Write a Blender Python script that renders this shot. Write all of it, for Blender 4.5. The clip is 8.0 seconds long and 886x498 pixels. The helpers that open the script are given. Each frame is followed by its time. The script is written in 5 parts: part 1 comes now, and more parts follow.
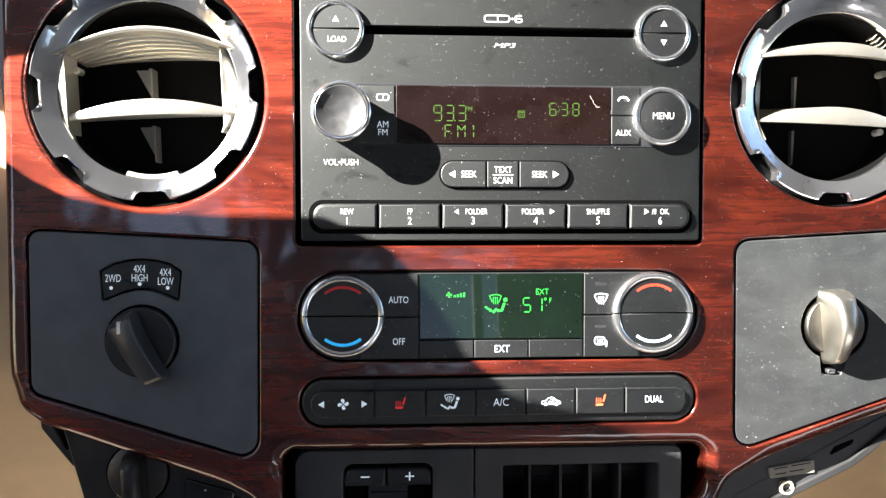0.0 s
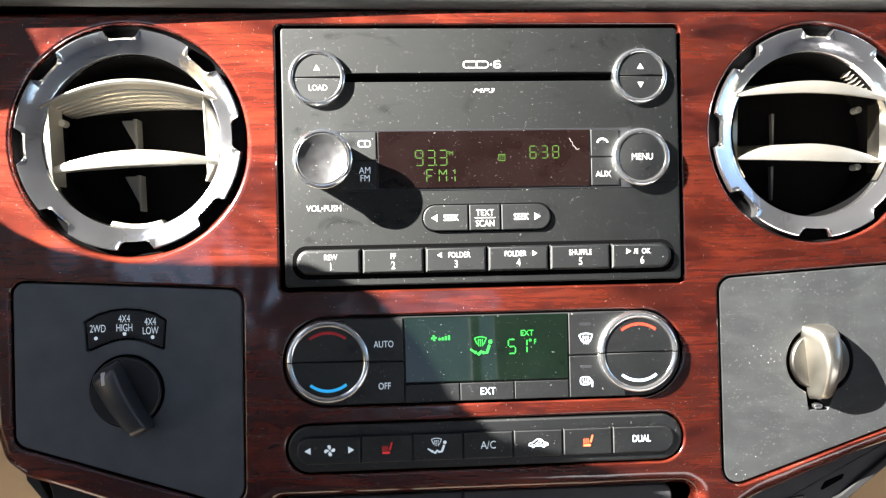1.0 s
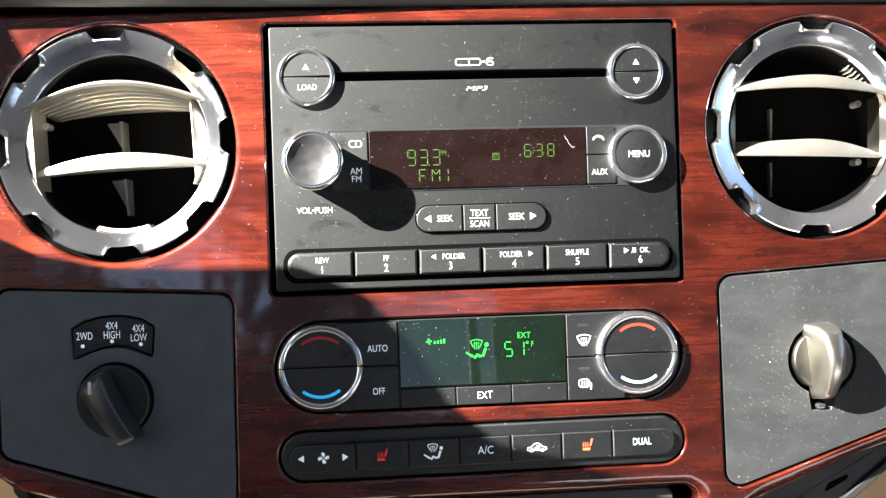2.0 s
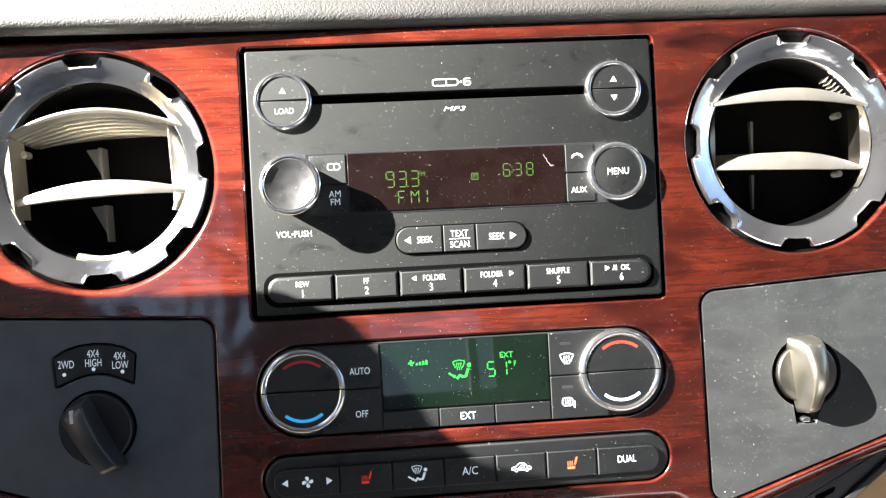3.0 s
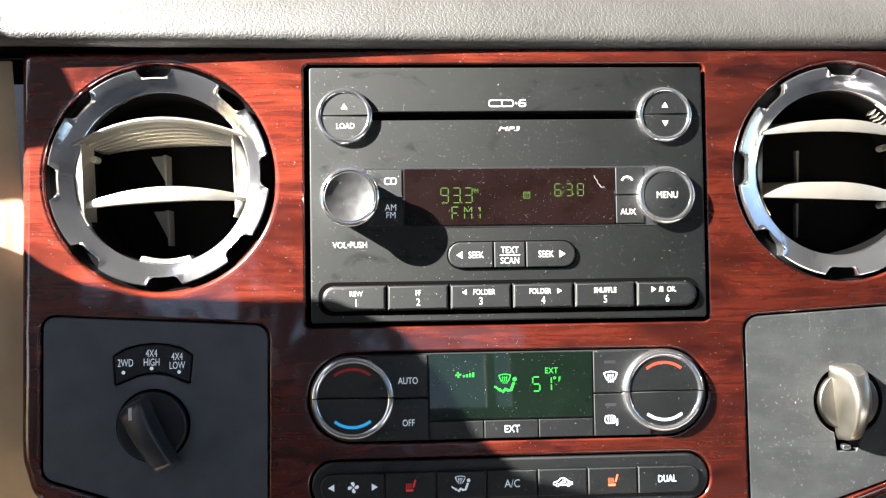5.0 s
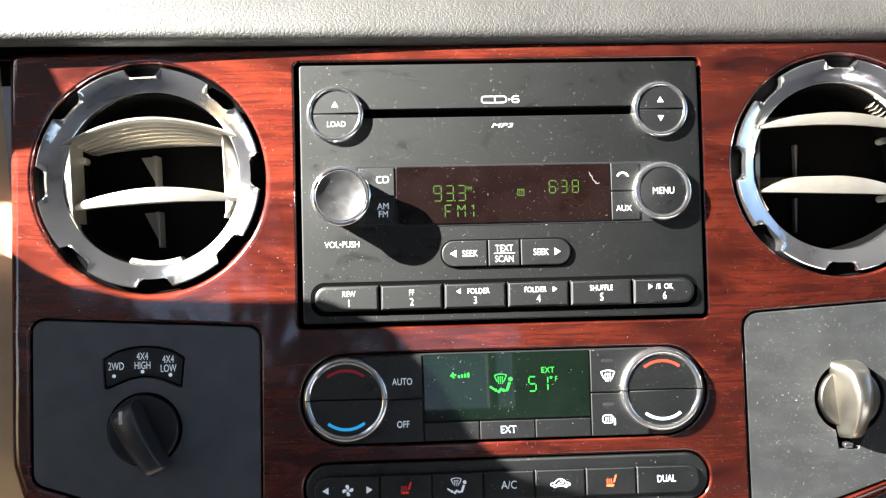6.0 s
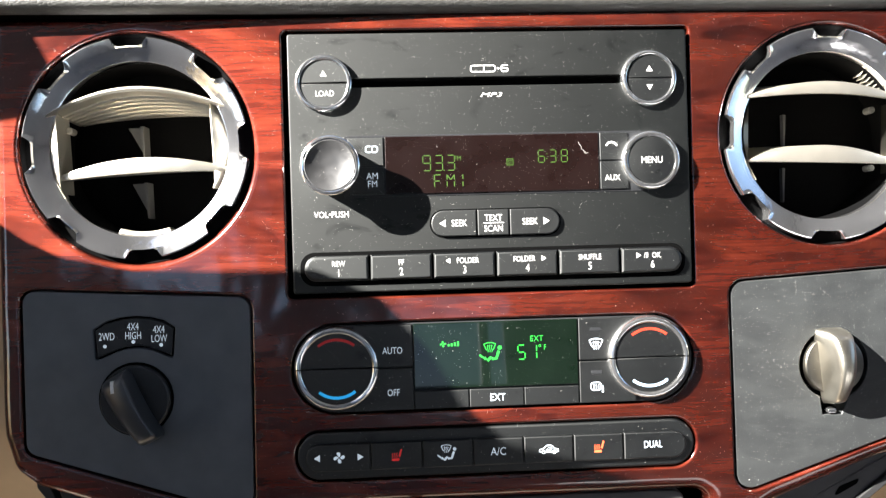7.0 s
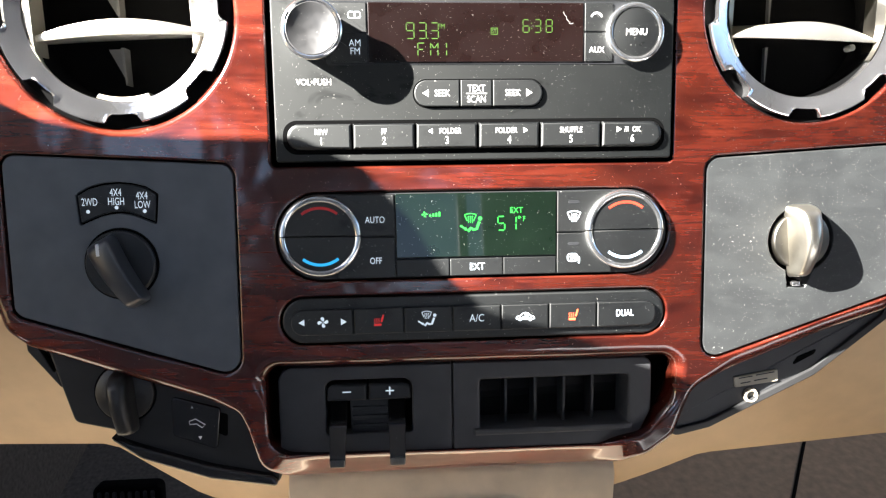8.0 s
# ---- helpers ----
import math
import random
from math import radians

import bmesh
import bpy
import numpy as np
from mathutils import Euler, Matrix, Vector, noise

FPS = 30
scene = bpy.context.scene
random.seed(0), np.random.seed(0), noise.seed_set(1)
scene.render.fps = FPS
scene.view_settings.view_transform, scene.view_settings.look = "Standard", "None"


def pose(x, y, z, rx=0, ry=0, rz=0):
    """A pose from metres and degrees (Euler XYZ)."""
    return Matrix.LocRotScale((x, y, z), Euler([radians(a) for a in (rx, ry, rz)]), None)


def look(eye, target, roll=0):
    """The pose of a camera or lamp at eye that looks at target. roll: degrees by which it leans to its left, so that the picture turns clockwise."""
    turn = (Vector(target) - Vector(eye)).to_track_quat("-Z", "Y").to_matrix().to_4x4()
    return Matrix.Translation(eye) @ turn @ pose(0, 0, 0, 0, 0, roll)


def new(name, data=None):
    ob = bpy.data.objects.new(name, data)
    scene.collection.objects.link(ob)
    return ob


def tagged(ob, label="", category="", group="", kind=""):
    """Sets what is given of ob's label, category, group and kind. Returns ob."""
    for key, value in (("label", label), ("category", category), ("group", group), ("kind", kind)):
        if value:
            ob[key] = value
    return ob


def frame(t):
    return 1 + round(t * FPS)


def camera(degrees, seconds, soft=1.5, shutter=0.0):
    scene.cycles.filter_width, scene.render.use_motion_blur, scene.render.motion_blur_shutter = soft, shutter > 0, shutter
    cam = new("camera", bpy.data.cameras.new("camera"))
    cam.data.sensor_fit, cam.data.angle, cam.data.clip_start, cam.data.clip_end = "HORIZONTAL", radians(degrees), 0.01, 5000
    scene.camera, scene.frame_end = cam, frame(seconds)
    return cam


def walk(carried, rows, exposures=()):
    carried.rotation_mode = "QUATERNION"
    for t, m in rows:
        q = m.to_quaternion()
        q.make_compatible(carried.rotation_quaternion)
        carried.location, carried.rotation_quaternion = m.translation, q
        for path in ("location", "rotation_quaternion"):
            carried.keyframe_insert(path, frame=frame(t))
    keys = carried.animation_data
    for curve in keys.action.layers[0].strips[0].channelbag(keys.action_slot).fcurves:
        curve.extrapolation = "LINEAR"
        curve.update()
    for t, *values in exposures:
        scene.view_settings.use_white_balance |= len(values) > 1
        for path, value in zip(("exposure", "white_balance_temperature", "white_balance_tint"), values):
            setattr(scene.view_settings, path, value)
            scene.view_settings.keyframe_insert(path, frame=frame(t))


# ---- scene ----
# Panel coordinates: u right, v up, w out of the dashboard towards the cab, origin at the radio's middle.
LEAN_BACK = 20.0
BASE = pose(0, 0, 0.62, -LEAN_BACK)
PANEL = pose(0, 0, 0.62, 90 - LEAN_BACK)

cam = camera(66.0, 8.0, soft=1.25, shutter=0.12)
PATH = [
    (0, -0.0489, -0.3470, -0.0575, -3.12, -1.96, -0.05),
    (0.5, -0.0424, -0.3494, -0.0499, -3.47, -0.51, -0.56),
    (1, -0.0416, -0.3491, -0.0471, -3.32, -0.04, -1.18),
    (1.5, -0.0403, -0.3451, -0.0491, -3.57, 0.03, -1.49),
    (2.8, -0.0327, -0.3413, -0.0403, -3.39, 0.28, -2.78),
    (3, -0.0288, -0.3422, -0.0376, -3.47, 0.16, -2.95),
    (3.5, -0.0296, -0.3424, -0.0376, -3.34, 0.20, -2.76),
    (4, -0.0373, -0.3406, -0.0399, -2.60, 0.04, -1.97),
    (4.5, -0.0449, -0.3454, -0.0416, -2.11, 0.78, -0.95),
    (4.7, -0.0486, -0.3511, -0.0374, -2.33, 1.38, -0.73),
    (6, -0.0432, -0.3459, -0.0387, -2.10, 1.62, -1.39),
    (6.5, -0.0433, -0.3479, -0.0398, -2.19, 1.57, -1.25),
    (7, -0.0416, -0.3470, -0.0437, -2.65, -0.12, -1.59),
    (7.1, -0.0415, -0.3468, -0.0483, -2.83, -1.30, -1.48),
    (7.2, -0.0413, -0.3465, -0.0552, -3.08, -3.04, -1.30),
    (7.3, -0.0411, -0.3462, -0.0618, -3.32, -4.71, -1.14),
    (7.4, -0.0409, -0.3460, -0.0681, -3.55, -6.31, -0.98),
    (7.5, -0.0408, -0.3459, -0.0711, -3.67, -7.07, -0.91),
    (8, -0.0431, -0.3532, -0.0681, -4.13, -6.93, -0.79),
]
EXPOSURES = [(0.0, 3.80), (4.0, 3.64), (6.0, 3.56), (7.0, 3.55), (7.3, 3.57), (7.5, 3.97), (8.0, 4.12)]
walk(cam, [(t, BASE @ pose(x, y, z, 90 + pitch, 0, yaw) @ pose(0, 0, 0, 0, 0, roll)) for t, x, y, z, yaw, pitch, roll in PATH], EXPOSURES)

# ---- sky and sun ----
SUN_PANEL = Vector((-37, 22, 17)).normalized()
SUN = (PANEL.to_3x3() @ SUN_PANEL).normalized()
world = bpy.data.worlds.new("sky")
scene.world = world
world.use_nodes = True
wt = world.node_tree
sky = wt.nodes.new("ShaderNodeTexSky")
sky.sky_type = "NISHITA"
sky.sun_disc = False
sky.sun_elevation = math.asin(SUN.z)
sky.sun_rotation = math.atan2(SUN.x, SUN.y)
wt.links.new(sky.outputs[0], wt.nodes["Background"].inputs[0])
wt.nodes["Background"].inputs[1].default_value = 0.021
sun_data = bpy.data.lights.new("sun", "SUN")
sun_data.energy, sun_data.angle, sun_data.color = 5.0, radians(0.4), (1.0, 0.96, 0.90)
sun = new("sun", sun_data)
sun.matrix_world = look(SUN * 5, (0, 0, 0))


# ---- materials ----
def mat(name, color, rough=0.5, metal=0.0, coat=0.0, coat_rough=0.05, spec=0.5, var=0.15, var_scale=60.0,
        bump=0.0, bump_scale=2000.0, dust=0.0, dust_scale=420.0, emit=0.0, rough_var=0.1, smudge=0.0, sheen=0.0):
    m = bpy.data.materials.new(name)
    m.use_nodes = True
    nt = m.node_tree
    b = nt.nodes["Principled BSDF"]
    tc = nt.nodes.new("ShaderNodeTexCoord")
    n1 = nt.nodes.new("ShaderNodeTexNoise")
    n1.inputs["Scale"].default_value, n1.inputs["Detail"].default_value = var_scale, 5
    nt.links.new(tc.outputs["Object"], n1.inputs["Vector"])
    ramp = nt.nodes.new("ShaderNodeValToRGB")
    ramp.color_ramp.elements[0].position, ramp.color_ramp.elements[1].position = 0.3, 0.7
    lo, hi = 1 - var, 1 + var
    ramp.color_ramp.elements[0].color = (*[c * lo for c in color], 1)
    ramp.color_ramp.elements[1].color = (*[min(1, c * hi) for c in color], 1)
    nt.links.new(n1.outputs[0], ramp.inputs[0])
    out = ramp.outputs[0]
    if smudge:
        # a thin film of dust, wiped away in streaks
        stretch = nt.nodes.new("ShaderNodeMapping")
        stretch.inputs["Scale"].default_value = (1.0, 1.9, 1.0)
        stretch.inputs["Rotation"].default_value = (0, 0, 0.6)
        nt.links.new(tc.outputs["Object"], stretch.inputs[0])
        n3 = nt.nodes.new("ShaderNodeTexNoise")
        n3.inputs["Scale"].default_value, n3.inputs["Detail"].default_value = 22, 6
        n3.inputs["Roughness"].default_value, n3.inputs["Distortion"].default_value = 0.6, 1.4
        nt.links.new(stretch.outputs[0], n3.inputs["Vector"])
        r3 = nt.nodes.new("ShaderNodeMapRange")
        r3.inputs[1].default_value, r3.inputs[2].default_value, r3.inputs[4].default_value = 0.42, 0.60, smudge
        nt.links.new(n3.outputs[0], r3.inputs[0])
        mx = nt.nodes.new("ShaderNodeMixRGB")
        mx.inputs[2].default_value = (0.24, 0.26, 0.255, 1)
        nt.links.new(r3.outputs[0], mx.inputs[0])
        nt.links.new(out, mx.inputs[1])
        out = mx.outputs[0]
    if dust:
        vo = nt.nodes.new("ShaderNodeTexVoronoi")
        vo.inputs["Scale"].default_value = dust_scale * 2.2
        wob = nt.nodes.new("ShaderNodeTexNoise")
        wob.inputs["Scale"].default_value = 900
        nt.links.new(tc.outputs["Object"], wob.inputs["Vector"])
        sc = nt.nodes.new("ShaderNodeVectorMath")
        sc.operation = "SCALE"
        sc.inputs["Scale"].default_value = 0.0018
        nt.links.new(wob.outputs["Color"], sc.inputs[0])
        ad = nt.nodes.new("ShaderNodeVectorMath")
        nt.links.new(tc.outputs["Object"], ad.inputs[0])
        nt.links.new(sc.outputs[0], ad.inputs[1])
        nt.links.new(ad.outputs[0], vo.inputs["Vector"])
        sep = nt.nodes.new("ShaderNodeSeparateColor")
        nt.links.new(vo.outputs["Color"], sep.inputs[0])
        size = nt.nodes.new("ShaderNodeMapRange")
        size.inputs[1].default_value, size.inputs[2].default_value = 1 - dust, 1.0
        size.inputs[3].default_value, size.inputs[4].default_value = 0.0, 1.0
        nt.links.new(sep.outputs[0], size.inputs[0])
        pw = nt.nodes.new("ShaderNodeMath")
        pw.operation = "POWER"
        pw.inputs[1].default_value = 3.0
        nt.links.new(size.outputs[0], pw.inputs[0])
        big = nt.nodes.new("ShaderNodeMath")
        big.operation = "MULTIPLY_ADD"
        big.inputs[1].default_value, big.inputs[2].default_value = 0.066, 0.035
        nt.links.new(pw.outputs[0], big.inputs[0])
        some = nt.nodes.new("ShaderNodeMath")
        some.operation = "GREATER_THAN"
        some.inputs[1].default_value = 1 - dust
        nt.links.new(sep.outputs[0], some.inputs[0])
        gate = nt.nodes.new("ShaderNodeMath")
        gate.operation = "MULTIPLY"
        nt.links.new(big.outputs[0], gate.inputs[0])
        nt.links.new(some.outputs[0], gate.inputs[1])
        clump = nt.nodes.new("ShaderNodeTexNoise")
        clump.inputs["Scale"].default_value, clump.inputs["Detail"].default_value = 28, 3
        nt.links.new(tc.outputs["Object"], clump.inputs["Vector"])
        cr = nt.nodes.new("ShaderNodeMapRange")
        cr.inputs[1].default_value, cr.inputs[2].default_value, cr.inputs[3].default_value, cr.inputs[4].default_value = 0.35, 0.62, 0.35, 1.1
        nt.links.new(clump.outputs[0], cr.inputs[0])
        g2 = nt.nodes.new("ShaderNodeMath")
        g2.operation = "MULTIPLY"
        nt.links.new(gate.outputs[0], g2.inputs[0])
        nt.links.new(cr.outputs[0], g2.inputs[1])
        dot = nt.nodes.new("ShaderNodeMath")
        dot.operation = "LESS_THAN"
        nt.links.new(vo.outputs["Distance"], dot.inputs[0])
        nt.links.new(g2.outputs[0], dot.inputs[1])
        # short fibres lying at two slants
        lt = dot
        for turn, shift in ((0.9, 0.0), (-0.35, 0.37)):
            mp = nt.nodes.new("ShaderNodeMapping")
            mp.inputs["Rotation"].default_value = (0, 0, turn)
            mp.inputs["Location"].default_value = (shift, shift, 0)
            mp.vector_type = "TEXTURE"
            mp.inputs["Scale"].default_value = (1 / 420, 1 / 4200, 1 / 120)
            nt.links.new(ad.outputs[0], mp.inputs[0])
            fv = nt.nodes.new("ShaderNodeTexVoronoi")
            fv.inputs["Scale"].default_value = 1.0
            nt.links.new(mp.outputs[0], fv.inputs["Vector"])
            fs = nt.nodes.new("ShaderNodeSeparateColor")
            nt.links.new(fv.outputs["Color"], fs.inputs[0])
            fr = nt.nodes.new("ShaderNodeMapRange")
            fr.inputs[1].default_value, fr.inputs[2].default_value, fr.inputs[4].default_value = 1 - 0.32 * dust, 1.0, 0.15
            nt.links.new(fs.outputs[0], fr.inputs[0])
            fl = nt.nodes.new("ShaderNodeMath")
            fl.operation = "LESS_THAN"
            nt.links.new(fv.outputs["Distance"], fl.inputs[0])
            nt.links.new(fr.outputs[0], fl.inputs[1])
            both = nt.nodes.new("ShaderNodeMath")
            both.operation = "MAXIMUM"
            nt.links.new(lt.outputs[0], both.inputs[0])
            nt.links.new(fl.outputs[0], both.inputs[1])
            lt = both
        mx = nt.nodes.new("ShaderNodeMixRGB")
        mx.inputs[2].default_value = (0.72, 0.70, 0.66, 1)
        faint = nt.nodes.new("ShaderNodeMath")
        faint.operation = "MULTIPLY"
        faint.inputs[1].default_value = 0.8
        nt.links.new(lt.outputs[0], faint.inputs[0])
        nt.links.new(faint.outputs[0], mx.inputs[0])
        nt.links.new(out, mx.inputs[1])
        out = mx.outputs[0]
    nt.links.new(out, b.inputs["Base Color"])
    rr = nt.nodes.new("ShaderNodeMapRange")
    rr.inputs[3].default_value, rr.inputs[4].default_value = max(0.02, rough - rough_var), min(1, rough + rough_var)
    nt.links.new(n1.outputs[0], rr.inputs[0])
    nt.links.new(rr.outputs[0], b.inputs["Roughness"])
    b.inputs["Metallic"].default_value = metal
    b.inputs["Coat Weight"].default_value = coat
    b.inputs["Coat Roughness"].default_value = coat_rough
    b.inputs["Specular IOR Level"].default_value = spec
    if bump:
        n2 = nt.nodes.new("ShaderNodeTexNoise")
        n2.inputs["Scale"].default_value, n2.inputs["Detail"].default_value = bump_scale, 3
        nt.links.new(tc.outputs["Object"], n2.inputs["Vector"])
        bp = nt.nodes.new("ShaderNodeBump")
        bp.inputs["Strength"].default_value, bp.inputs["Distance"].default_value = bump, 0.0004
        nt.links.new(n2.outputs[0], bp.inputs["Height"])
        nt.links.new(bp.outputs[0], b.inputs["Normal"])
    if sheen:
        # moulded grain throws the light back in a broad, soft-edged sheen, duller where it was wiped
        gl = nt.nodes.new("ShaderNodeBsdfAnisotropic")
        gl.name, gl.distribution = "soft_gloss", "BECKMANN"
        gl.inputs["Roughness"].default_value = 0.67
        gl.inputs["Color"].default_value = (0.97, 1.0, 0.98, 1)
        ms = nt.nodes.new("ShaderNodeMixShader")
        wipe = nt.nodes.new("ShaderNodeMapRange")
        wipe.inputs[1].default_value, wipe.inputs[2].default_value = 0.31, 0.41
        wipe.inputs[3].default_value, wipe.inputs[4].default_value = 0.52 * sheen, 1.03 * sheen
        nt.links.new(n3.outputs[0] if smudge else n1.outputs[0], wipe.inputs[0])
        nt.links.new(wipe.outputs[0], ms.inputs[0])
        nt.links.new(b.outputs[0], ms.inputs[1])
        nt.links.new(gl.outputs[0], ms.inputs[2])
        nt.links.new(ms.outputs[0], nt.nodes["Material Output"].inputs["Surface"])
    if emit:
        b.inputs["Emission Color"].default_value = (*color, 1)
        b.inputs["Emission Strength"].default_value = emit
    return m


def wood_material():
    m = mat("cherry_wood_veneer", (0.2, 0.03, 0.015), 0.6, spec=0.0, dust=0.5, dust_scale=560)
    nt = m.node_tree
    b = nt.nodes["Principled BSDF"]
    old = b.inputs["Base Color"].links[0].from_node  # dust mix
    tc = nt.nodes.new("ShaderNodeTexCoord")
    mp = nt.nodes.new("ShaderNodeMapping")
    mp.inputs["Scale"].default_value = (9, 36, 20)
    nt.links.new(tc.outputs["Object"], mp.inputs[0])
    n = nt.nodes.new("ShaderNodeTexNoise")
    n.inputs["Scale"].default_value, n.inputs["Detail"].default_value = 1.6, 7
    n.inputs["Roughness"].default_value, n.inputs["Distortion"].default_value = 0.66, 1.1
    nt.links.new(mp.outputs[0], n.inputs["Vector"])
    r = nt.nodes.new("ShaderNodeValToRGB")
    e = r.color_ramp.elements
    e[0].position, e[0].color = 0.30, (0.0130, 0.0026, 0.0026, 1)
    e[1].position, e[1].color = 0.76, (0.185, 0.031, 0.015, 1)
    mid = e.new(0.44)
    mid.color = (0.075, 0.0115, 0.0070, 1)
    nt.links.new(n.outputs[0], r.inputs[0])
    mp2 = nt.nodes.new("ShaderNodeMapping")
    mp2.inputs["Scale"].default_value = (30, 700, 60)
    nt.links.new(tc.outputs["Object"], mp2.inputs[0])
    n2 = nt.nodes.new("ShaderNodeTexNoise")
    n2.inputs["Scale"].default_value, n2.inputs["Detail"].default_value = 1.0, 4
    nt.links.new(mp2.outputs[0], n2.inputs["Vector"])
    r2 = nt.nodes.new("ShaderNodeMapRange")
    r2.inputs[1].default_value, r2.inputs[2].default_value = 0.3, 0.7
    r2.inputs[3].default_value, r2.inputs[4].default_value = 0.68, 1.13
    nt.links.new(n2.outputs[0], r2.inputs[0])
    mu = nt.nodes.new("ShaderNodeMixRGB")
    mu.blend_type = "MULTIPLY"
    mu.inputs[0].default_value = 1.0
    nt.links.new(r.outputs[0], mu.inputs[1])
    nt.links.new(r2.outputs[0], mu.inputs[2])
    # broad darker figure in the veneer
    mp3 = nt.nodes.new("ShaderNodeMapping")
    mp3.inputs["Scale"].default_value = (7, 17, 10)
    mp3.inputs["Rotation"].default_value = (0, 0, 0.12)
    nt.links.new(tc.outputs["Object"], mp3.inputs[0])
    n3 = nt.nodes.new("ShaderNodeTexNoise")
    n3.inputs["Scale"].default_value, n3.inputs["Detail"].default_value, n3.inputs["Distortion"].default_value = 1.5, 4, 0.8
    nt.links.new(mp3.outputs[0], n3.inputs["Vector"])
    r3 = nt.nodes.new("ShaderNodeMapRange")
    r3.inputs[1].default_value, r3.inputs[2].default_value = 0.36, 0.62
    r3.inputs[3].default_value, r3.inputs[4].default_value = 0.52, 1.12
    nt.links.new(n3.outputs[0], r3.inputs[0])
    mu2 = nt.nodes.new("ShaderNodeMixRGB")
    mu2.blend_type = "MULTIPLY"
    mu2.inputs[0].default_value = 1.0
    nt.links.new(mu.outputs[0], mu2.inputs[1])
    nt.links.new(r3.outputs[0], mu2.inputs[2])
    nt.links.new(mu2.outputs[0], old.inputs[1])
    # the lacquer is a little wavy
    wave = nt.nodes.new("ShaderNodeTexNoise")
    wave.inputs["Scale"].default_value, wave.inputs["Detail"].default_value = 26, 2
    nt.links.new(tc.outputs["Object"], wave.inputs["Vector"])
    wb = nt.nodes.new("ShaderNodeBump")
    wb.inputs["Strength"].default_value, wb.inputs["Distance"].default_value = 0.5, 0.0035
    nt.links.new(wave.outputs[0], wb.inputs["Height"])
    # the stained fibres shine broadly under the clear lacquer
    fibre = nt.nodes.new("ShaderNodeBsdfAnisotropic")
    fibre.distribution = "BECKMANN"
    fibre.inputs["Roughness"].default_value = 0.74
    nt.links.new(old.outputs[0], fibre.inputs["Color"])
    stain = nt.nodes.new("ShaderNodeMixShader")
    stain.inputs[0].default_value = 0.85
    nt.links.new(b.outputs[0], stain.inputs[1])
    nt.links.new(fibre.outputs[0], stain.inputs[2])
    gloss = nt.nodes.new("ShaderNodeBsdfAnisotropic")
    gloss.inputs["Roughness"].default_value = 0.15
    nt.links.new(wb.outputs[0], gloss.inputs["Normal"])
    edge = nt.nodes.new("ShaderNodeFresnel")
    edge.inputs["IOR"].default_value = 2.0
    nt.links.new(wb.outputs[0], edge.inputs["Normal"])
    lacquer = nt.nodes.new("ShaderNodeMixShader")
    nt.links.new(edge.outputs[0], lacquer.inputs[0])
    nt.links.new(stain.outputs[0], lacquer.inputs[1])
    nt.links.new(gloss.outputs[0], lacquer.inputs[2])
    nt.links.new(lacquer.outputs[0], nt.nodes["Material Output"].inputs["Surface"])
    return m


def leather_material(name, color):
    m = mat(name, color, 0.40, var=0.12, var_scale=25, spec=0.5, sheen=0.040)
    nt = m.node_tree
    b = nt.nodes["Principled BSDF"]
    tc = nt.nodes.new("ShaderNodeTexCoord")
    vo = nt.nodes.new("ShaderNodeTexVoronoi")
    vo.feature = "DISTANCE_TO_EDGE"
    vo.inputs["Scale"].default_value = 450
    nz = nt.nodes.new("ShaderNodeTexNoise")
    nz.inputs["Scale"].default_value = 160
    nt.links.new(tc.outputs["Object"], nz.inputs["Vector"])
    mx = nt.nodes.new("ShaderNodeMixRGB")
    mx.inputs[0].default_value = 0.008
    nt.links.new(tc.outputs["Object"], mx.inputs[1])
    nt.links.new(nz.outputs["Color"], mx.inputs[2])
    nt.links.new(mx.outputs[0], vo.inputs["Vector"])
    mr = nt.nodes.new("ShaderNodeMapRange")
    mr.inputs[2].default_value = 0.2
    nt.links.new(vo.outputs["Distance"], mr.inputs[0])
    bp = nt.nodes.new("ShaderNodeBump")
    bp.inputs["Strength"].default_value, bp.inputs["Distance"].default_value = 0.24, 0.0005
    nt.links.new(mr.outputs[0], bp.inputs["Height"])
    nt.links.new(bp.outputs[0], b.inputs["Normal"])
    nt.links.new(bp.outputs[0], nt.nodes["soft_gloss"].inputs["Normal"])
    return m


WOOD = wood_material()
LEATHER = leather_material("taupe_dash_leather", (0.045, 0.043, 0.040))
BLACK = mat("matte_black_plastic", (0.0009, 0.0013, 0.0014), 0.42, dust=0.6, dust_scale=820, smudge=0.0035, spec=0.12, sheen=0.030)
# Same plastic twice: darkened for the sunlit plate, lightened for the shaded clean one.
PLATE = mat("charcoal_plastic_sunlit", (0.021, 0.0228, 0.0236), 0.48, bump=0.3, bump_scale=2600, dust=0.9, dust_scale=900, smudge=0.034, var=0.06)
PLATE_CLEAN_SHADED = mat("clean_charcoal_plastic_shaded", (0.078, 0.088, 0.103), 0.5, bump=0.25, bump_scale=2200, spec=0.5)
CLEAN = mat("clean_black_plastic", (0.018, 0.019, 0.021), 0.40, bump=0.2, bump_scale=2200, spec=0.35)
BUTTON = mat("black_button_plastic", (0.0028, 0.0032, 0.0036), 0.32, dust=0.6, dust_scale=700, smudge=0.006, spec=0.25, sheen=0.036)
GLOSS = mat("gloss_black_plastic", (0.012, 0.012, 0.013), 0.2, spec=0.9, dust=0.05)
FACE = mat("worn_black_plastic", (0.03, 0.03, 0.031), 0.42, spec=0.9, rough_var=0.15, var_scale=250, dust=0.4, dust_scale=700)
SATIN = mat("satin_black_plastic", (0.024, 0.028, 0.036), 0.36, spec=0.7, rough_var=0.05)
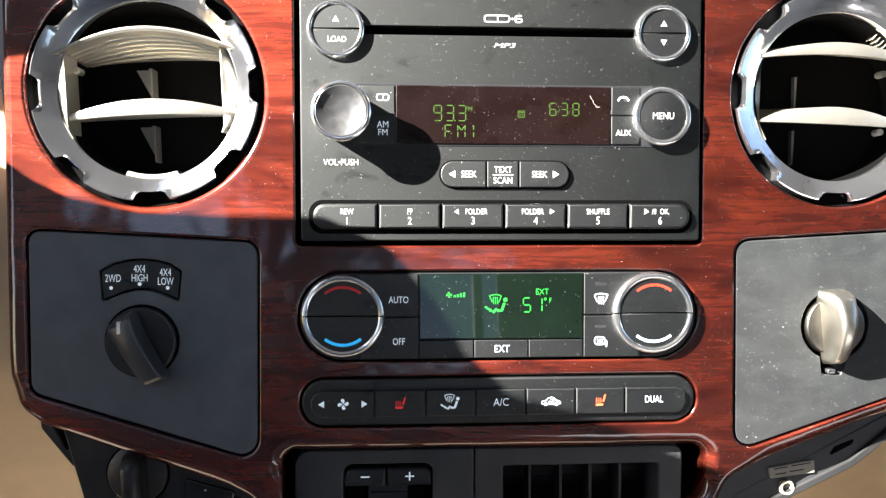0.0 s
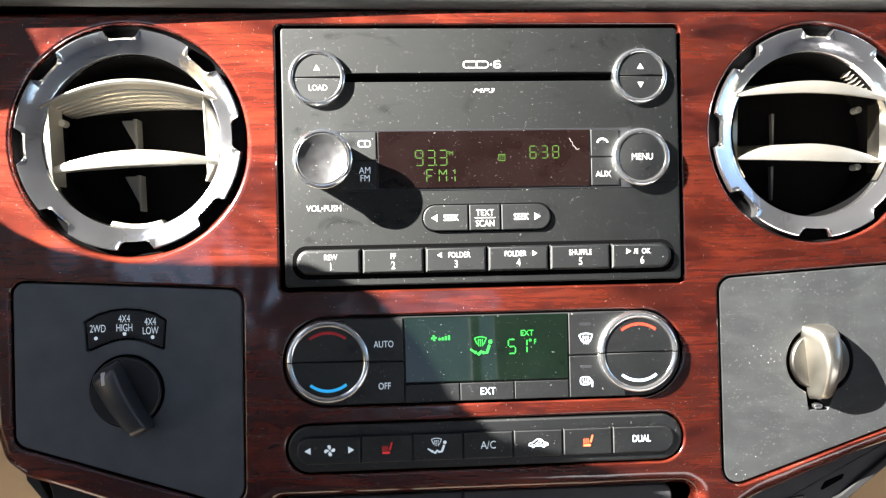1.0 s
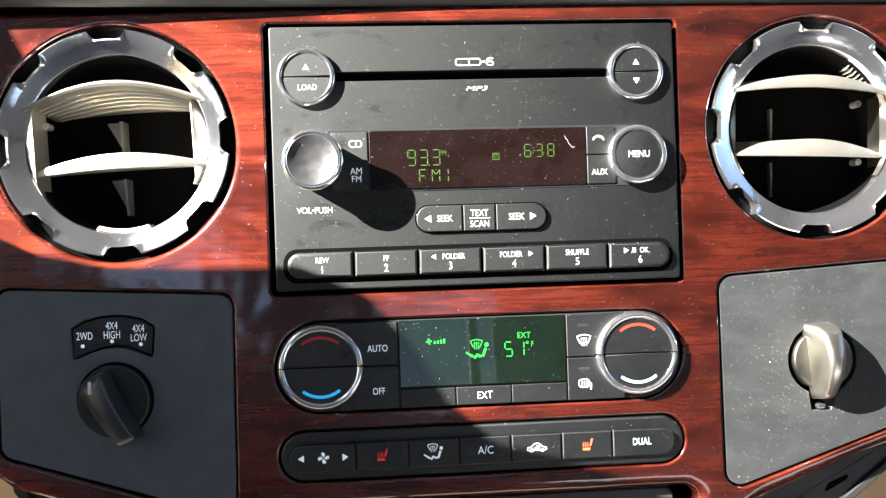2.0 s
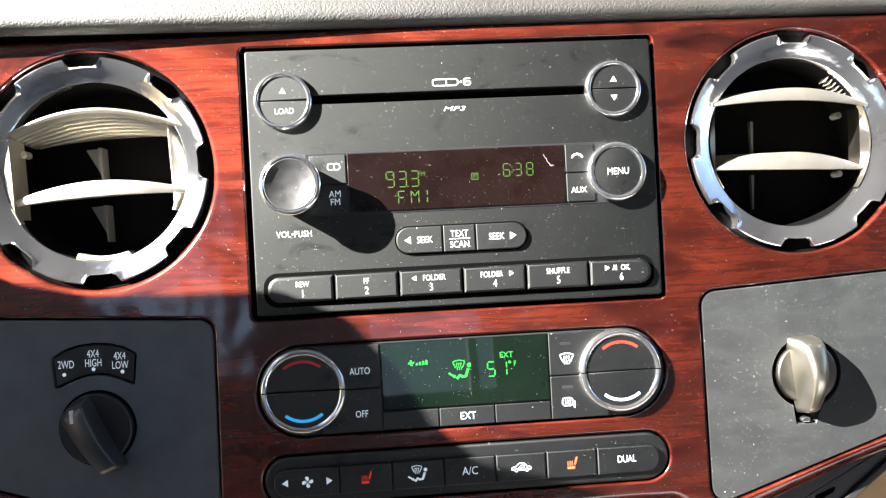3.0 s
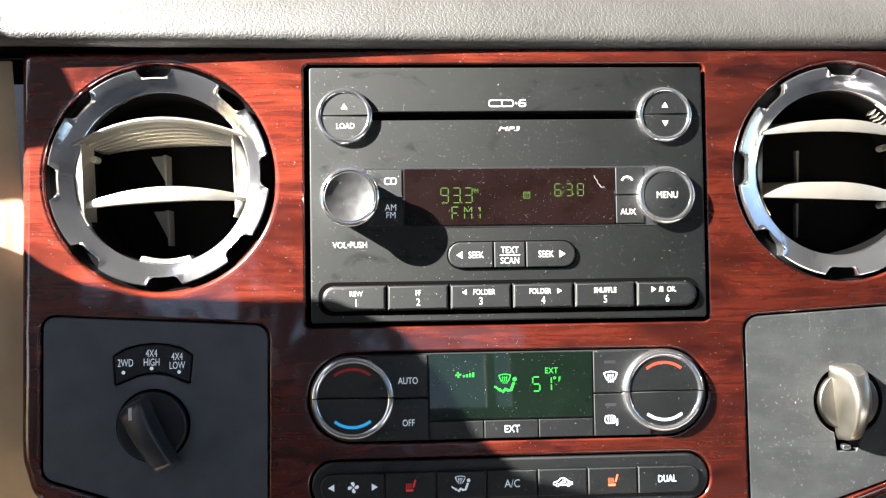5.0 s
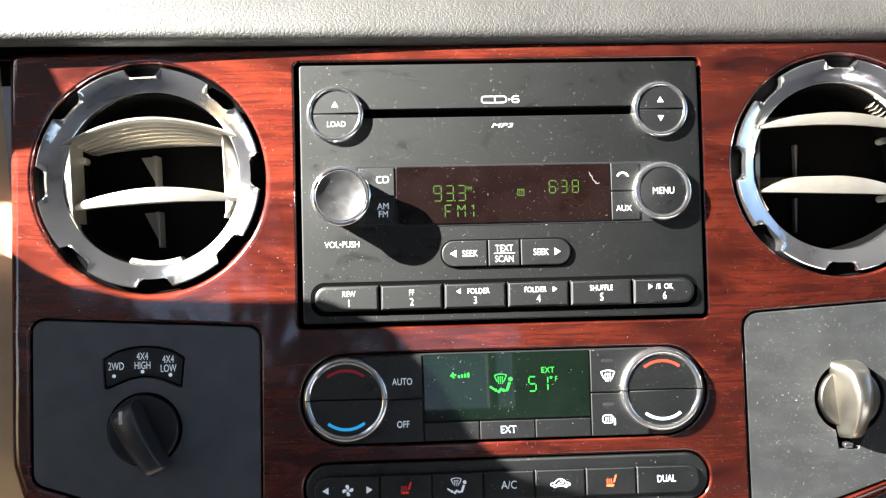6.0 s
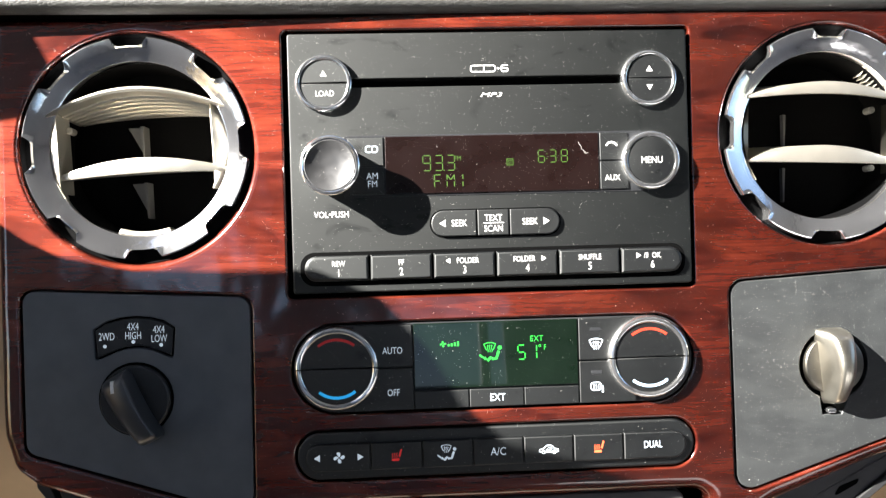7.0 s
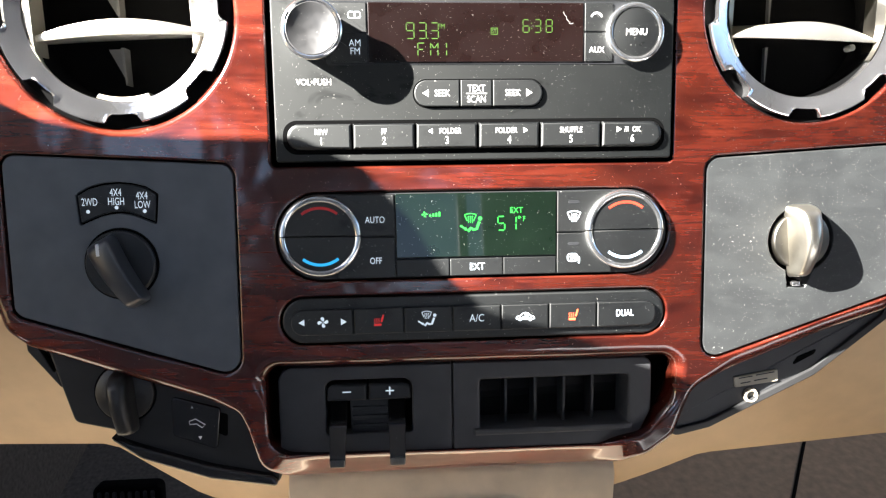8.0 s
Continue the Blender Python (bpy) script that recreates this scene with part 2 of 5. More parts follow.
POD_BLACK = mat("pod_black_plastic", (0.020, 0.020, 0.0205), 0.38, spec=0.45)
POCKET_BLACK = mat("pocket_black_plastic", (0.042, 0.043, 0.046), 0.42, bump=0.15, bump_scale=2200, spec=0.4)
# Near-black: shade inside gaps, slots and barrels is in its colour; black parts too.
VOID = mat("black_plastic_recess_shade", (0.0012, 0.0012, 0.0013), 0.8, spec=0.05)
CHROME = mat("chrome", (0.92, 0.92, 0.93), 0.13, metal=0.98, var=0.05, rough_var=0.09, var_scale=45, bump=0.6, bump_scale=110, dust=0.35, dust_scale=650)
SILVER = mat("satin_chrome", (0.90, 0.90, 0.90), 0.10, metal=0.97, var=0.08, rough_var=0.06, bump=0.3, bump_scale=300, dust=0.35, dust_scale=650)
DARK_NICKEL = mat("brushed_nickel", (0.54, 0.51, 0.44), 0.33, metal=1.0, var=0.1, dust=0.2)
# Darker nickel copy: shade and dark reflections are put into its colour.
DIMMED_NICKEL = mat("dimmed_nickel", (0.24, 0.225, 0.195), 0.32, metal=1.0, var=0.1, dust=0.2)
NICKEL = mat("satin_nickel", (0.62, 0.58, 0.50), 0.36, metal=0.85, var=0.06)
BEIGE = mat("beige_plastic", (0.56, 0.40, 0.242), 0.5, bump=0.2, bump_scale=1200, var=0.06)
TAN = mat("tan_plastic", (0.74, 0.61, 0.45), 0.5, bump=0.2, bump_scale=1200, var=0.08)
CREAM = mat("cream_plastic", (0.36, 0.32, 0.25), 0.5, var=0.08)
CARPET_DARK = mat("dark_carpet", (0.075, 0.068, 0.064), 0.9, bump=1.0, bump_scale=600, var=0.4, var_scale=200)
CARPET = mat("brown_carpet", (0.225, 0.164, 0.115), 0.9, bump=0.5, bump_scale=900, var=0.2, var_scale=90)
# Colours of the unseen bounce blocks, set for the light they throw back.
BOUNCE_TAN = mat("tan_bounce_surface", (0.18, 0.152, 0.115), 0.9, var=0.1)
BOUNCE_GREY = mat("grey_bounce_surface", (0.27, 0.27, 0.285), 0.85, var=0.12)
HEADLINER = mat("grey_headliner", (0.32, 0.33, 0.345), 0.9, var=0.1)
LINING = mat("cab_lining", (0.21, 0.215, 0.235), 0.8, var=0.08)
LCD_RED = mat("maroon_display", (0.0058, 0.0024, 0.0021), 0.28, coat=0.4, coat_rough=0.10, dust=0.65, dust_scale=700, spec=0.3)
LCD_GREEN = mat("green_display", (0.002, 0.0055, 0.0028), 0.3, spec=0.2, coat=1.0, coat_rough=0.03, dust=0.6, dust_scale=660)
WHITE = mat("white_print", (0.62, 0.62, 0.61), 0.5)
DUST_GREY = mat("dusty_grey", (0.30, 0.29, 0.28), 0.7)
GREY = mat("grey_print", (0.66, 0.67, 0.68), 0.5)
RED = mat("red_print", (0.55, 0.025, 0.025), 0.5, emit=0.04)
DARK_RED = mat("dark_red_print", (0.36, 0.014, 0.016), 0.5, emit=0.012)
ORANGE = mat("orange_print", (0.75, 0.10, 0.035), 0.5, emit=0.04)
BLUE = mat("blue_print", (0.02, 0.30, 0.62), 0.5, emit=0.075)
# Sunlit copies of the dark red and blue marks; glare is in the colour.
HOT = mat("sunlit_red_print", (0.42, 0.032, 0.014), 0.5, emit=0.02)
SUNLIT_BLUE = mat("sunlit_blue_print", (0.36, 0.50, 0.62), 0.5, emit=0.02)
LIT = mat("backlit_print", (0.55, 0.64, 0.72), 0.5, emit=0.05)
SEG_OLIVE = mat("olive_segments", (0.026, 0.066, 0.006), 0.5, emit=0.038)
SEG_GREEN = mat("green_segments", (0.012, 0.25, 0.025), 0.5, emit=0.10)
# Vane grey, darkened to stand in for the blocked sunlight inside the vents.
VANE = mat("vane_shaded_grey", (0.09, 0.088, 0.083), 0.5)
MM = 0.001


# ---- building tools (millimetres in panel coordinates) ----
def rounded(pts, r, n=6):
    """The polygon with its corners rounded; r: one radius, or one for each corner."""
    rs = r if isinstance(r, (list, tuple)) else [r] * len(pts)
    out = []
    for i, p in enumerate(pts):
        p, a, b = Vector(p), Vector(pts[i - 1]), Vector(pts[(i + 1) % len(pts)])
        da, db = (a - p), (b - p)
        la, lb = da.length, db.length
        da.normalize(), db.normalize()
        ang = da.angle(db)
        if rs[i] <= 0 or ang > 3.1:
            out.append((p.x, p.y))
            continue
        d = min(rs[i] / math.tan(ang / 2), la * 0.49, lb * 0.49)
        rad = d * math.tan(ang / 2)
        c = p + (da + db).normalized() * (rad / math.sin(ang / 2))
        p0, p1 = p + da * d - c, p + db * d - c
        turn = p0.angle_signed(p1)
        for k in range(n + 1):
            q = Vector(p0)
            q.rotate(Matrix.Rotation(-turn * k / n, 2))
            out.append((c.x + q.x, c.y + q.y))
    return out


def rect(x0, x1, y0, y1, r=0.0, n=5):
    pts = [(x0, y0), (x1, y0), (x1, y1), (x0, y1)]
    return rounded(pts, r, n) if r else pts


def circle(cx, cy, r, n=64, a0=0.0, a1=360.0):
    full = abs(a1 - a0) >= 359.9
    k = n if full else n + 1
    return [(cx + r * math.cos(radians(a0 + (a1 - a0) * i / n)), cy + r * math.sin(radians(a0 + (a1 - a0) * i / n))) for i in range(k)]


def area(pts):
    return 0.5 * sum(pts[i - 1][0] * p[1] - p[0] * pts[i - 1][1] for i, p in enumerate(pts))


def ccw(pts):
    return pts if area(pts) > 0 else pts[::-1]


def dense(pts, step):
    """The polygon with its long edges split."""
    out = []
    for i, p in enumerate(pts):
        q = pts[(i + 1) % len(pts)]
        k = max(1, int(math.dist(p, q) / step))
        out += [(p[0] + (q[0] - p[0]) * j / k, p[1] + (q[1] - p[1]) * j / k) for j in range(k)]
    return out


def smooth(a, b, x):
    t = min(1.0, max(0.0, (x - a) / (b - a)))
    return t * t * (3 - 2 * t)


def offset(pts, d):
    """A counter-clockwise polygon grown by d, or by one distance for each point."""
    out = []
    n = len(pts)
    ds = d if isinstance(d, list) else [d] * n
    for i in range(n):
        p, a, b = Vector(pts[i]), Vector(pts[i - 1]), Vector(pts[(i + 1) % n])
        e0, e1 = (p - a), (b - p)
        if e0.length < 1e-6 or e1.length < 1e-6:
            e0 = e1 = (b - a)
        e0.normalize(), e1.normalize()
        n0, n1 = Vector((e0.y, -e0.x)), Vector((e1.y, -e1.x))
        m = (n0 + n1)
        if m.length < 1e-6:
            m = n0
        m.normalize()
        k = ds[i] / max(0.35, m.dot(n0))
        out.append((p.x + m.x * k, p.y + m.y * k))
    # where a tight corner turns inside out, draw its points together
    back = [(out[(i + 1) % n][0] - out[i][0]) * (pts[(i + 1) % n][0] - pts[i][0]) + (out[(i + 1) % n][1] - out[i][1]) * (pts[(i + 1) % n][1] - pts[i][1]) < 0 for i in range(n)]
    if any(back) and not all(back):
        start = next(i for i in range(n) if not back[i - 1])
        i = 0
        while i < n:
            run = [(start + i) % n]
            while back[run[-1]] and len(run) < n:
                run.append((run[-1] + 1) % n)
            if len(run) > 1:
                a, b = out[run[0]], out[run[-1]]
                mid = ((a[0] + b[0]) / 2, (a[1] + b[1]) / 2)
                for k, j in enumerate(run):
                    out[j] = (mid[0] + (k - len(run) / 2) * 1e-4 * (b[0] - a[0]) * -1, mid[1] + (k - len(run) / 2) * 1e-4 * (b[1] - a[1]) * -1)
            i += len(run)
    return out


def loop(bm, pts, z):
    zs = z if isinstance(z, list) else [z] * len(pts)
    return [bm.verts.new((x * MM, y * MM, h * MM)) for (x, y), h in zip(pts, zs)]


def bridge(bm, a, b, closed=True):
    n = len(a)
    for i in range(n if closed else n - 1):
        j = (i + 1) % n
        bm.faces.new((a[i], a[j], b[j], b[i]))


def slab(bm, pts, z0, z1, bevel=0.5, seg=3, back=False):
    """A block with the given outline between the heights z0 and z1, its front edge rounded."""
    pts = ccw(pts)
    loops = [loop(bm, pts, z0)]
    for k in range(seg + 1):
        a = math.pi / 2 * k / seg
        loops.append(loop(bm, offset(pts, -bevel * (1 - math.cos(a))), z1 - bevel + bevel * math.sin(a)))
    for a, b in zip(loops, loops[1:]):
        bridge(bm, a, b)
    last = loop(bm, offset(pts, -bevel - 0.15), z1)
    bridge(bm, loops[-1], last)
    loops.append(last)
    bm.faces.new(last)
    if back:
        bm.faces.new(loops[0][::-1])


def sheet(bm, outer, holes, z=0.0, lip=2.0, depth=14.0, seg=6, outer_depth=None, outer_lip=None, lips=()):
    """A plate with holes through it and rounded rims that run back from its front; a lip may be a function of the place."""
    outer_lip = outer_lip or lip
    outer = ccw(outer)
    edges = []
    rims = []
    for k, pts in enumerate([outer] + [ccw(h) for h in holes]):
        e = outer_lip if k == 0 else (lips[k - 1] if lips else lip)
        es = [e(*p) for p in pts] if callable(e) else [e] * len(pts)
        s = -1 if k == 0 else 1
        dp = (outer_depth or depth) if k == 0 else depth
        first = loop(bm, offset(pts, [s * (e + 0.15) for e in es]), z)
        for i in range(len(first)):
            edges.append(bm.edges.new((first[i - 1], first[i])))
        loops = [first]
        for q in range(0, seg + 1):
            a = math.pi / 2 * q / seg
            loops.append(loop(bm, offset(pts, [s * e * (1 - math.sin(a)) for e in es]), [z - e * (1 - math.cos(a)) for e in es]))
        loops.append(loop(bm, pts, z - dp))
        rims.append((k, loops))
    filled = bmesh.ops.triangle_fill(bm, use_beauty=True, use_dissolve=False, edges=edges)["geom"]
    for f in [g for g in filled if isinstance(g, bmesh.types.BMFace)]:
        f.normal_update()
        if f.normal.z < 0:
            f.normal_flip()
    for k, loops in rims:
        for a, b in zip(loops, loops[1:]):
            bridge(bm, a, b) if k else bridge(bm, b, a)


def lathe(bm, cx, cy, profile, n=64, close=True):
    """A turned form: profile of (radius, height), from the rim inwards; the last ring is closed."""
    loops = [loop(bm, circle(cx, cy, r, n), z) for r, z in profile]
    for a, b in zip(loops, loops[1:]):
        bridge(bm, a, b)
    if close:
        bm.faces.new(loops[-1])


def strip(bm, path, width, z, closed=False):
    """A flat line of the given width, for printed signs."""
    n = len(path)
    a, b = [], []
    for i, p in enumerate(path):
        p = Vector(p)
        q0 = Vector(path[i - 1]) if (i or closed) else p
        q1 = Vector(path[(i + 1) % n]) if (i < n - 1 or closed) else p
        d = (q1 - q0)
        d = d.normalized() if d.length > 1e-9 else Vector((1, 0))
        nrm = Vector((-d.y, d.x)) * width / 2
        a.append((p.x - nrm.x, p.y - nrm.y))
        b.append((p.x + nrm.x, p.y + nrm.y))
    bridge(bm, loop(bm, a, z), loop(bm, b, z), closed)


def poly(bm, pts, z):
    bm.faces.new(loop(bm, ccw(pts), z))


ORIGIN = {}


def thing(name, u, v, w, label, category, group="", kind=""):
    """A top-level thing on the dashboard, with its base at the given place."""
    ob = new(name)
    ob.empty_display_size = 0.01
    ob.matrix_world = PANEL @ Matrix.Translation((u * MM, v * MM, w * MM))
    ORIGIN[ob.name] = (u * MM, v * MM, w * MM)
    return tagged(ob, label, category, group, kind)


def finish(me, bm, material):
    bm.normal_update()
    for f in bm.faces:
        f.smooth = True
    for e in bm.edges:
        if len(e.link_faces) == 2 and e.calc_face_angle(0) > radians(38):
            e.smooth = False
    bm.to_mesh(me)
    bm.free()
    me.materials.append(material)


def part(name, bm, material, parent, label=""):
    """Links a bmesh, made in panel coordinates, as one part of a thing or of a part."""
    o = ORIGIN[parent.name]
    bmesh.ops.translate(bm, verts=bm.verts, vec=(-o[0], -o[1], -o[2]))
    me = bpy.data.meshes.new(name)
    finish(me, bm, material)
    ob = new(name, me)
    ob.parent = parent
    ORIGIN[ob.name] = o
    return tagged(ob, label)


def lettering(body, x, y, height, z, material, parent, wide=0.85, bold=0.0, name="lettering", slant=0.0):
    """Printed words, centred at a place."""
    cu = bpy.data.curves.new(name, "FONT")
    cu.body, cu.align_x, cu.align_y, cu.size = body, "CENTER", "CENTER", 1.0
    cu.offset, cu.space_line, cu.resolution_u, cu.shear = bold, 0.85, 3, slant
    tmp = bpy.data.objects.new("tmp", cu)
    scene.collection.objects.link(tmp)
    me = bpy.data.meshes.new_from_object(tmp.evaluated_get(bpy.context.evaluated_depsgraph_get()))
    bpy.data.objects.remove(tmp)
    lines = body.count("\n") + 1
    s = height / (0.7 if lines == 1 else 0.7 + 0.85 * (lines - 1)) * MM
    o = ORIGIN[parent.name]
    ys = [v.co.y for v in me.vertices] or [0]
    mid = (min(ys) + max(ys)) / 2
    for v in me.vertices:
        v.co = (v.co.x * s * wide + x * MM - o[0], (v.co.y - mid) * s + y * MM - o[1], z * MM - o[2])
    me.materials.clear()
    me.materials.append(material)
    me.name = name
    ob = new(name, me)
    ob.parent = parent
    ORIGIN[ob.name] = o
    return ob


SEGMENTS = {"0": "abcdef", "1": "bc", "2": "abged", "3": "abgcd", "4": "fgbc", "5": "afgcd", "6": "afgedc", "8": "abcdefg", "9": "abcdfg"}


def digits(bm, body, x, y, h, z, pitch, t=0.45):
    """Seven-segment figures; x is the left of the first, y the middle."""
    wd = h * 0.5
    for ch in body:
        if ch in ".:":
            for yy in ((y - h / 2,) if ch == "." else (y - h * 0.2, y + h * 0.2)):
                poly(bm, rect(x - pitch * 0.26 - t * 0.6, x - pitch * 0.26 + t * 0.6, yy - t * 0.5, yy + t * 0.7), z)
            continue
        g = t * 0.7
        ends = {"a": ((g, h), (wd - g, h)), "g": ((g, h / 2), (wd - g, h / 2)), "d": ((g, 0), (wd - g, 0)),
                "f": ((0, h / 2 + g), (0, h - g)), "b": ((wd, h / 2 + g), (wd, h - g)),
                "e": ((0, g), (0, h / 2 - g)), "c": ((wd, g), (wd, h / 2 - g))}
        for s in SEGMENTS.get(ch, ""):
            (x0, y0), (x1, y1) = ends[s]
            strip(bm, [(x + x0, y - h / 2 + y0), (x + x1, y - h / 2 + y1)], t, z)
        x += pitch


# ---- the cab round the dashboard ----
def world_box(name, x0, x1, y0, y1, z0, z1, material, kind="structure", label="", category=""):
    bm = bmesh.new()
    bmesh.ops.create_cube(bm, size=1.0)
    for v in bm.verts:
        v.co = ((x0 + x1) / 2 + v.co.x * (x1 - x0), (y0 + y1) / 2 + v.co.y * (y1 - y0), (z0 + z1) / 2 + v.co.z * (z1 - z0))
    me = bpy.data.meshes.new(name)
    finish(me, bm, material)
    return tagged(new(name, me), label, category, "", kind)


def wall_with_openings(name, axis, at, thick, outer, holes, material):
    """An upright wall across axis x or y, with openings through it; outlines in (the other level axis, z), metres."""
    bm = bmesh.new()
    sides = []
    for d in (0, thick):
        edges, loops = [], []
        for pts in [ccw(outer)] + [ccw(h) for h in holes]:
            vs = [bm.verts.new((at + d, a, z) if axis == "x" else (a, at + d, z)) for a, z in pts]
            loops.append(vs)
            edges += [bm.edges.new((vs[i - 1], vs[i])) for i in range(len(vs))]
        bmesh.ops.triangle_fill(bm, use_beauty=True, edges=edges)
        sides.append(loops)
    for a, b in zip(*sides):
        bridge(bm, a, b)
    bmesh.ops.recalc_face_normals(bm, faces=bm.faces)
    me = bpy.data.meshes.new(name)
    finish(me, bm, material)
    return tagged(new(name, me), kind="structure")


SIDE_X = -0.47
BACK_Y = -1.55


def sunward(u, v, level=None):
    """Where the sun's ray to a place on the panel (or at a level, in metres) passes the unseen sun-masking wall, as (y,
    z).
    """
    p = PANEL @ Vector((u * MM, v * MM, 0)) if level is None else Vector((u, v, level))
    q = p + SUN * ((SIDE_X - p.x) / SUN.x)
    return (q.y, q.z)


# Made-up outline: its edge casts the shade line across the panel.
SHADE_OPENING = [(-330, 10), (-246, -25), (-232, -35), (-216, -43), (-183, -50), (-141, -52), (-102, -53), (-79, -59),
           (-57, -69), (-32, -97), (-15, -126), (8, -147), (48, -158), (107, -181), (160, -212), (230, -255),
           (272, -255), (272, 150), (-310, 150), (-290, 88), (-232, 79), (-224, 64), (-213, 42), (-206, 32), (-212, 28), (-246, 24), (-330, 18)]
# Unseen wall that masks the sun; its other openings feed the bounce blocks.
wall_with_openings("wall_west_sun_mask", "x", SIDE_X, -0.012, [(BACK_Y, -0.05), (1.0, -0.05), (1.0, 1.5), (BACK_Y, 1.5)],
                  [[sunward(u, v) for u, v in SHADE_OPENING], [sunward(x, y, 0.25) for x, y in ((-0.40, -0.17), (-0.40, -0.055), (0.30, -0.055), (0.30, -0.17))],
                   rounded([(-1.35, 0.78), (-0.58, 0.78), (-0.58, 1.14), (-1.30, 1.14)], 0.06, 4)], LINING)
wall_with_openings("wall_east", "x", 1.05, 0.03, [(BACK_Y, -0.05), (1.0, -0.05), (1.0, 1.5), (BACK_Y, 1.5)],
                   [[(-0.60, 0.66), (0.05, 0.66), (0.05, 1.15), (-0.60, 1.15)]], LINING)
wall_with_openings("wall_south", "y", BACK_Y, -0.03, [(SIDE_X, -0.05), (1.05, -0.05), (1.05, 1.5), (SIDE_X, 1.5)],
                  [[(-0.12, 0.74), (0.14, 0.74), (0.14, 1.06), (-0.12, 1.06)], [(0.165, 0.74), (0.21, 0.74), (0.21, 1.06), (0.165, 1.06)]], LINING)
world_box("ceiling", SIDE_X, 1.05, BACK_Y, 0.12, 1.42, 1.45, HEADLINER)
world_box("floor", SIDE_X, 1.05, BACK_Y, 1.0, -0.05, 0.0, CARPET)
# Unseen blocks added to bounce sunlight onto the lower dash and chrome.
world_box("floor_bounce_riser", SIDE_X, 1.05, -0.25, 0.0, 0.0, 0.25, BOUNCE_TAN)
world_box("floor_bounce_rear", SIDE_X, 1.05, BACK_Y, -0.25, 0.0, 0.325, BOUNCE_GREY)
world_box("wall_kick", SIDE_X, SIDE_X + 0.01, 0.03, 0.62, 0.0, 0.45, CARPET_DARK)
world_box("wall_north", SIDE_X, 1.05, 0.62, 0.65, -0.05, 0.72, CARPET_DARK)


# ---- the dashboard's wooden centre panel ----
LV = (-177.5, 10.3)
RV = (178.0, 10.3)
VENT_R = 58.0
SIDE_PLATE = [(-236.5, -58.5), (-236.5, -141), (-123.5, -178), (-122.5, -65)]
PLATE_L = rounded(SIDE_PLATE, [7, 8, 9, 8])
PLATE_R = rounded([(-x, y) for x, y in SIDE_PLATE], [7, 8, 9, 8])
CLIMATE = rect(-103.6, 103.0, -126.6, -80.8, 22.8, 16)
BAR = rect(-103, 103, -160.5, -134.8, 12.8, 10)
POCKET = rounded([(-112.5, -173), (109.5, -174), (109.5, -197), (94, -217.5), (70, -222.3), (-111.5, -221)], [8, 8, 16, 14, 20, 12], 10)
LEFT_EDGE = [(-247, 76), (-247, -132), (-243, -149), (-232, -158), (-188, -174), (-140, -191), (-127.5, -196.5), (-123, -206), (-117, -228), (-104, -233.2)]
RIGHT_EDGE = [(82, -233.2), (96, -229), (110, -219), (116, -203), (121, -191.5), (142, -183), (196, -163), (230, -153), (242, -145), (247, -130), (247, 76)]
TRIM = rounded([(0, 78)] + LEFT_EDGE + RIGHT_EDGE, [0, 6, 16, 12, 14, 40, 30, 9, 14, 16, 14, 14, 16, 14, 14, 14, 30, 40, 14, 12, 16, 6])
trim_thing = thing("dashboard_trim", 0, 0, 0, "glossy cherry wood dashboard centre panel, dusty and scratched", "dashboard trim")


def outer_rim(x, y):
    """The panel's lower flanks roll over in a wide bullnose."""
    low = smooth(-118, -150, y)
    return 5.5 + low * (8.2 * smooth(120, 150, abs(x)) + 4.0 * (1 - smooth(120, 150, abs(x))) - 5.5)


def vent_rim(x, y):
    """The driver's vent sits in a rim that is dished towards its lower right."""
    a = math.atan2(y - LV[1], x - LV[0])
    return 1.7 + 2.4 * smooth(0.2, 0.9, math.cos(a + 1.05))


def pocket_rim(x, y):
    """The pocket's upper edge is softly rounded, its right flank too."""
    top = smooth(-192, -178, y)
    return 2.2 + max(top * 5.3, 3.6 * smooth(88, 104, x) * smooth(-216, -204, y))


bm = bmesh.new()
sheet(bm, dense(TRIM, 5), [circle(*LV, VENT_R, 96), circle(*RV, VENT_R, 96), rect(-104.3, 104.6, -67.5, 67.6, 3), PLATE_L, PLATE_R, CLIMATE, BAR, dense(POCKET, 4)],
      z=0, lips=[vent_rim, 1.7, 1.2, 1.3, 1.3, 1.4, 1.4, pocket_rim], depth=16, outer_lip=outer_rim, outer_depth=26)
# the strip under the pocket turns down and back
for v in bm.verts:
    d = (-220 - v.co.y / MM) * (1 - smooth(72, 104, abs(v.co.x / MM + 12)))
    if d > 0:
        v.co.y -= 1.15 * d * MM
        v.co.z -= 2.6 * d * MM
part("panel", bm, WOOD, trim_thing)
# Backing is blackened to imitate shade behind the openings.
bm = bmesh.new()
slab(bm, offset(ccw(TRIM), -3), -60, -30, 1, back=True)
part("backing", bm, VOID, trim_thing)


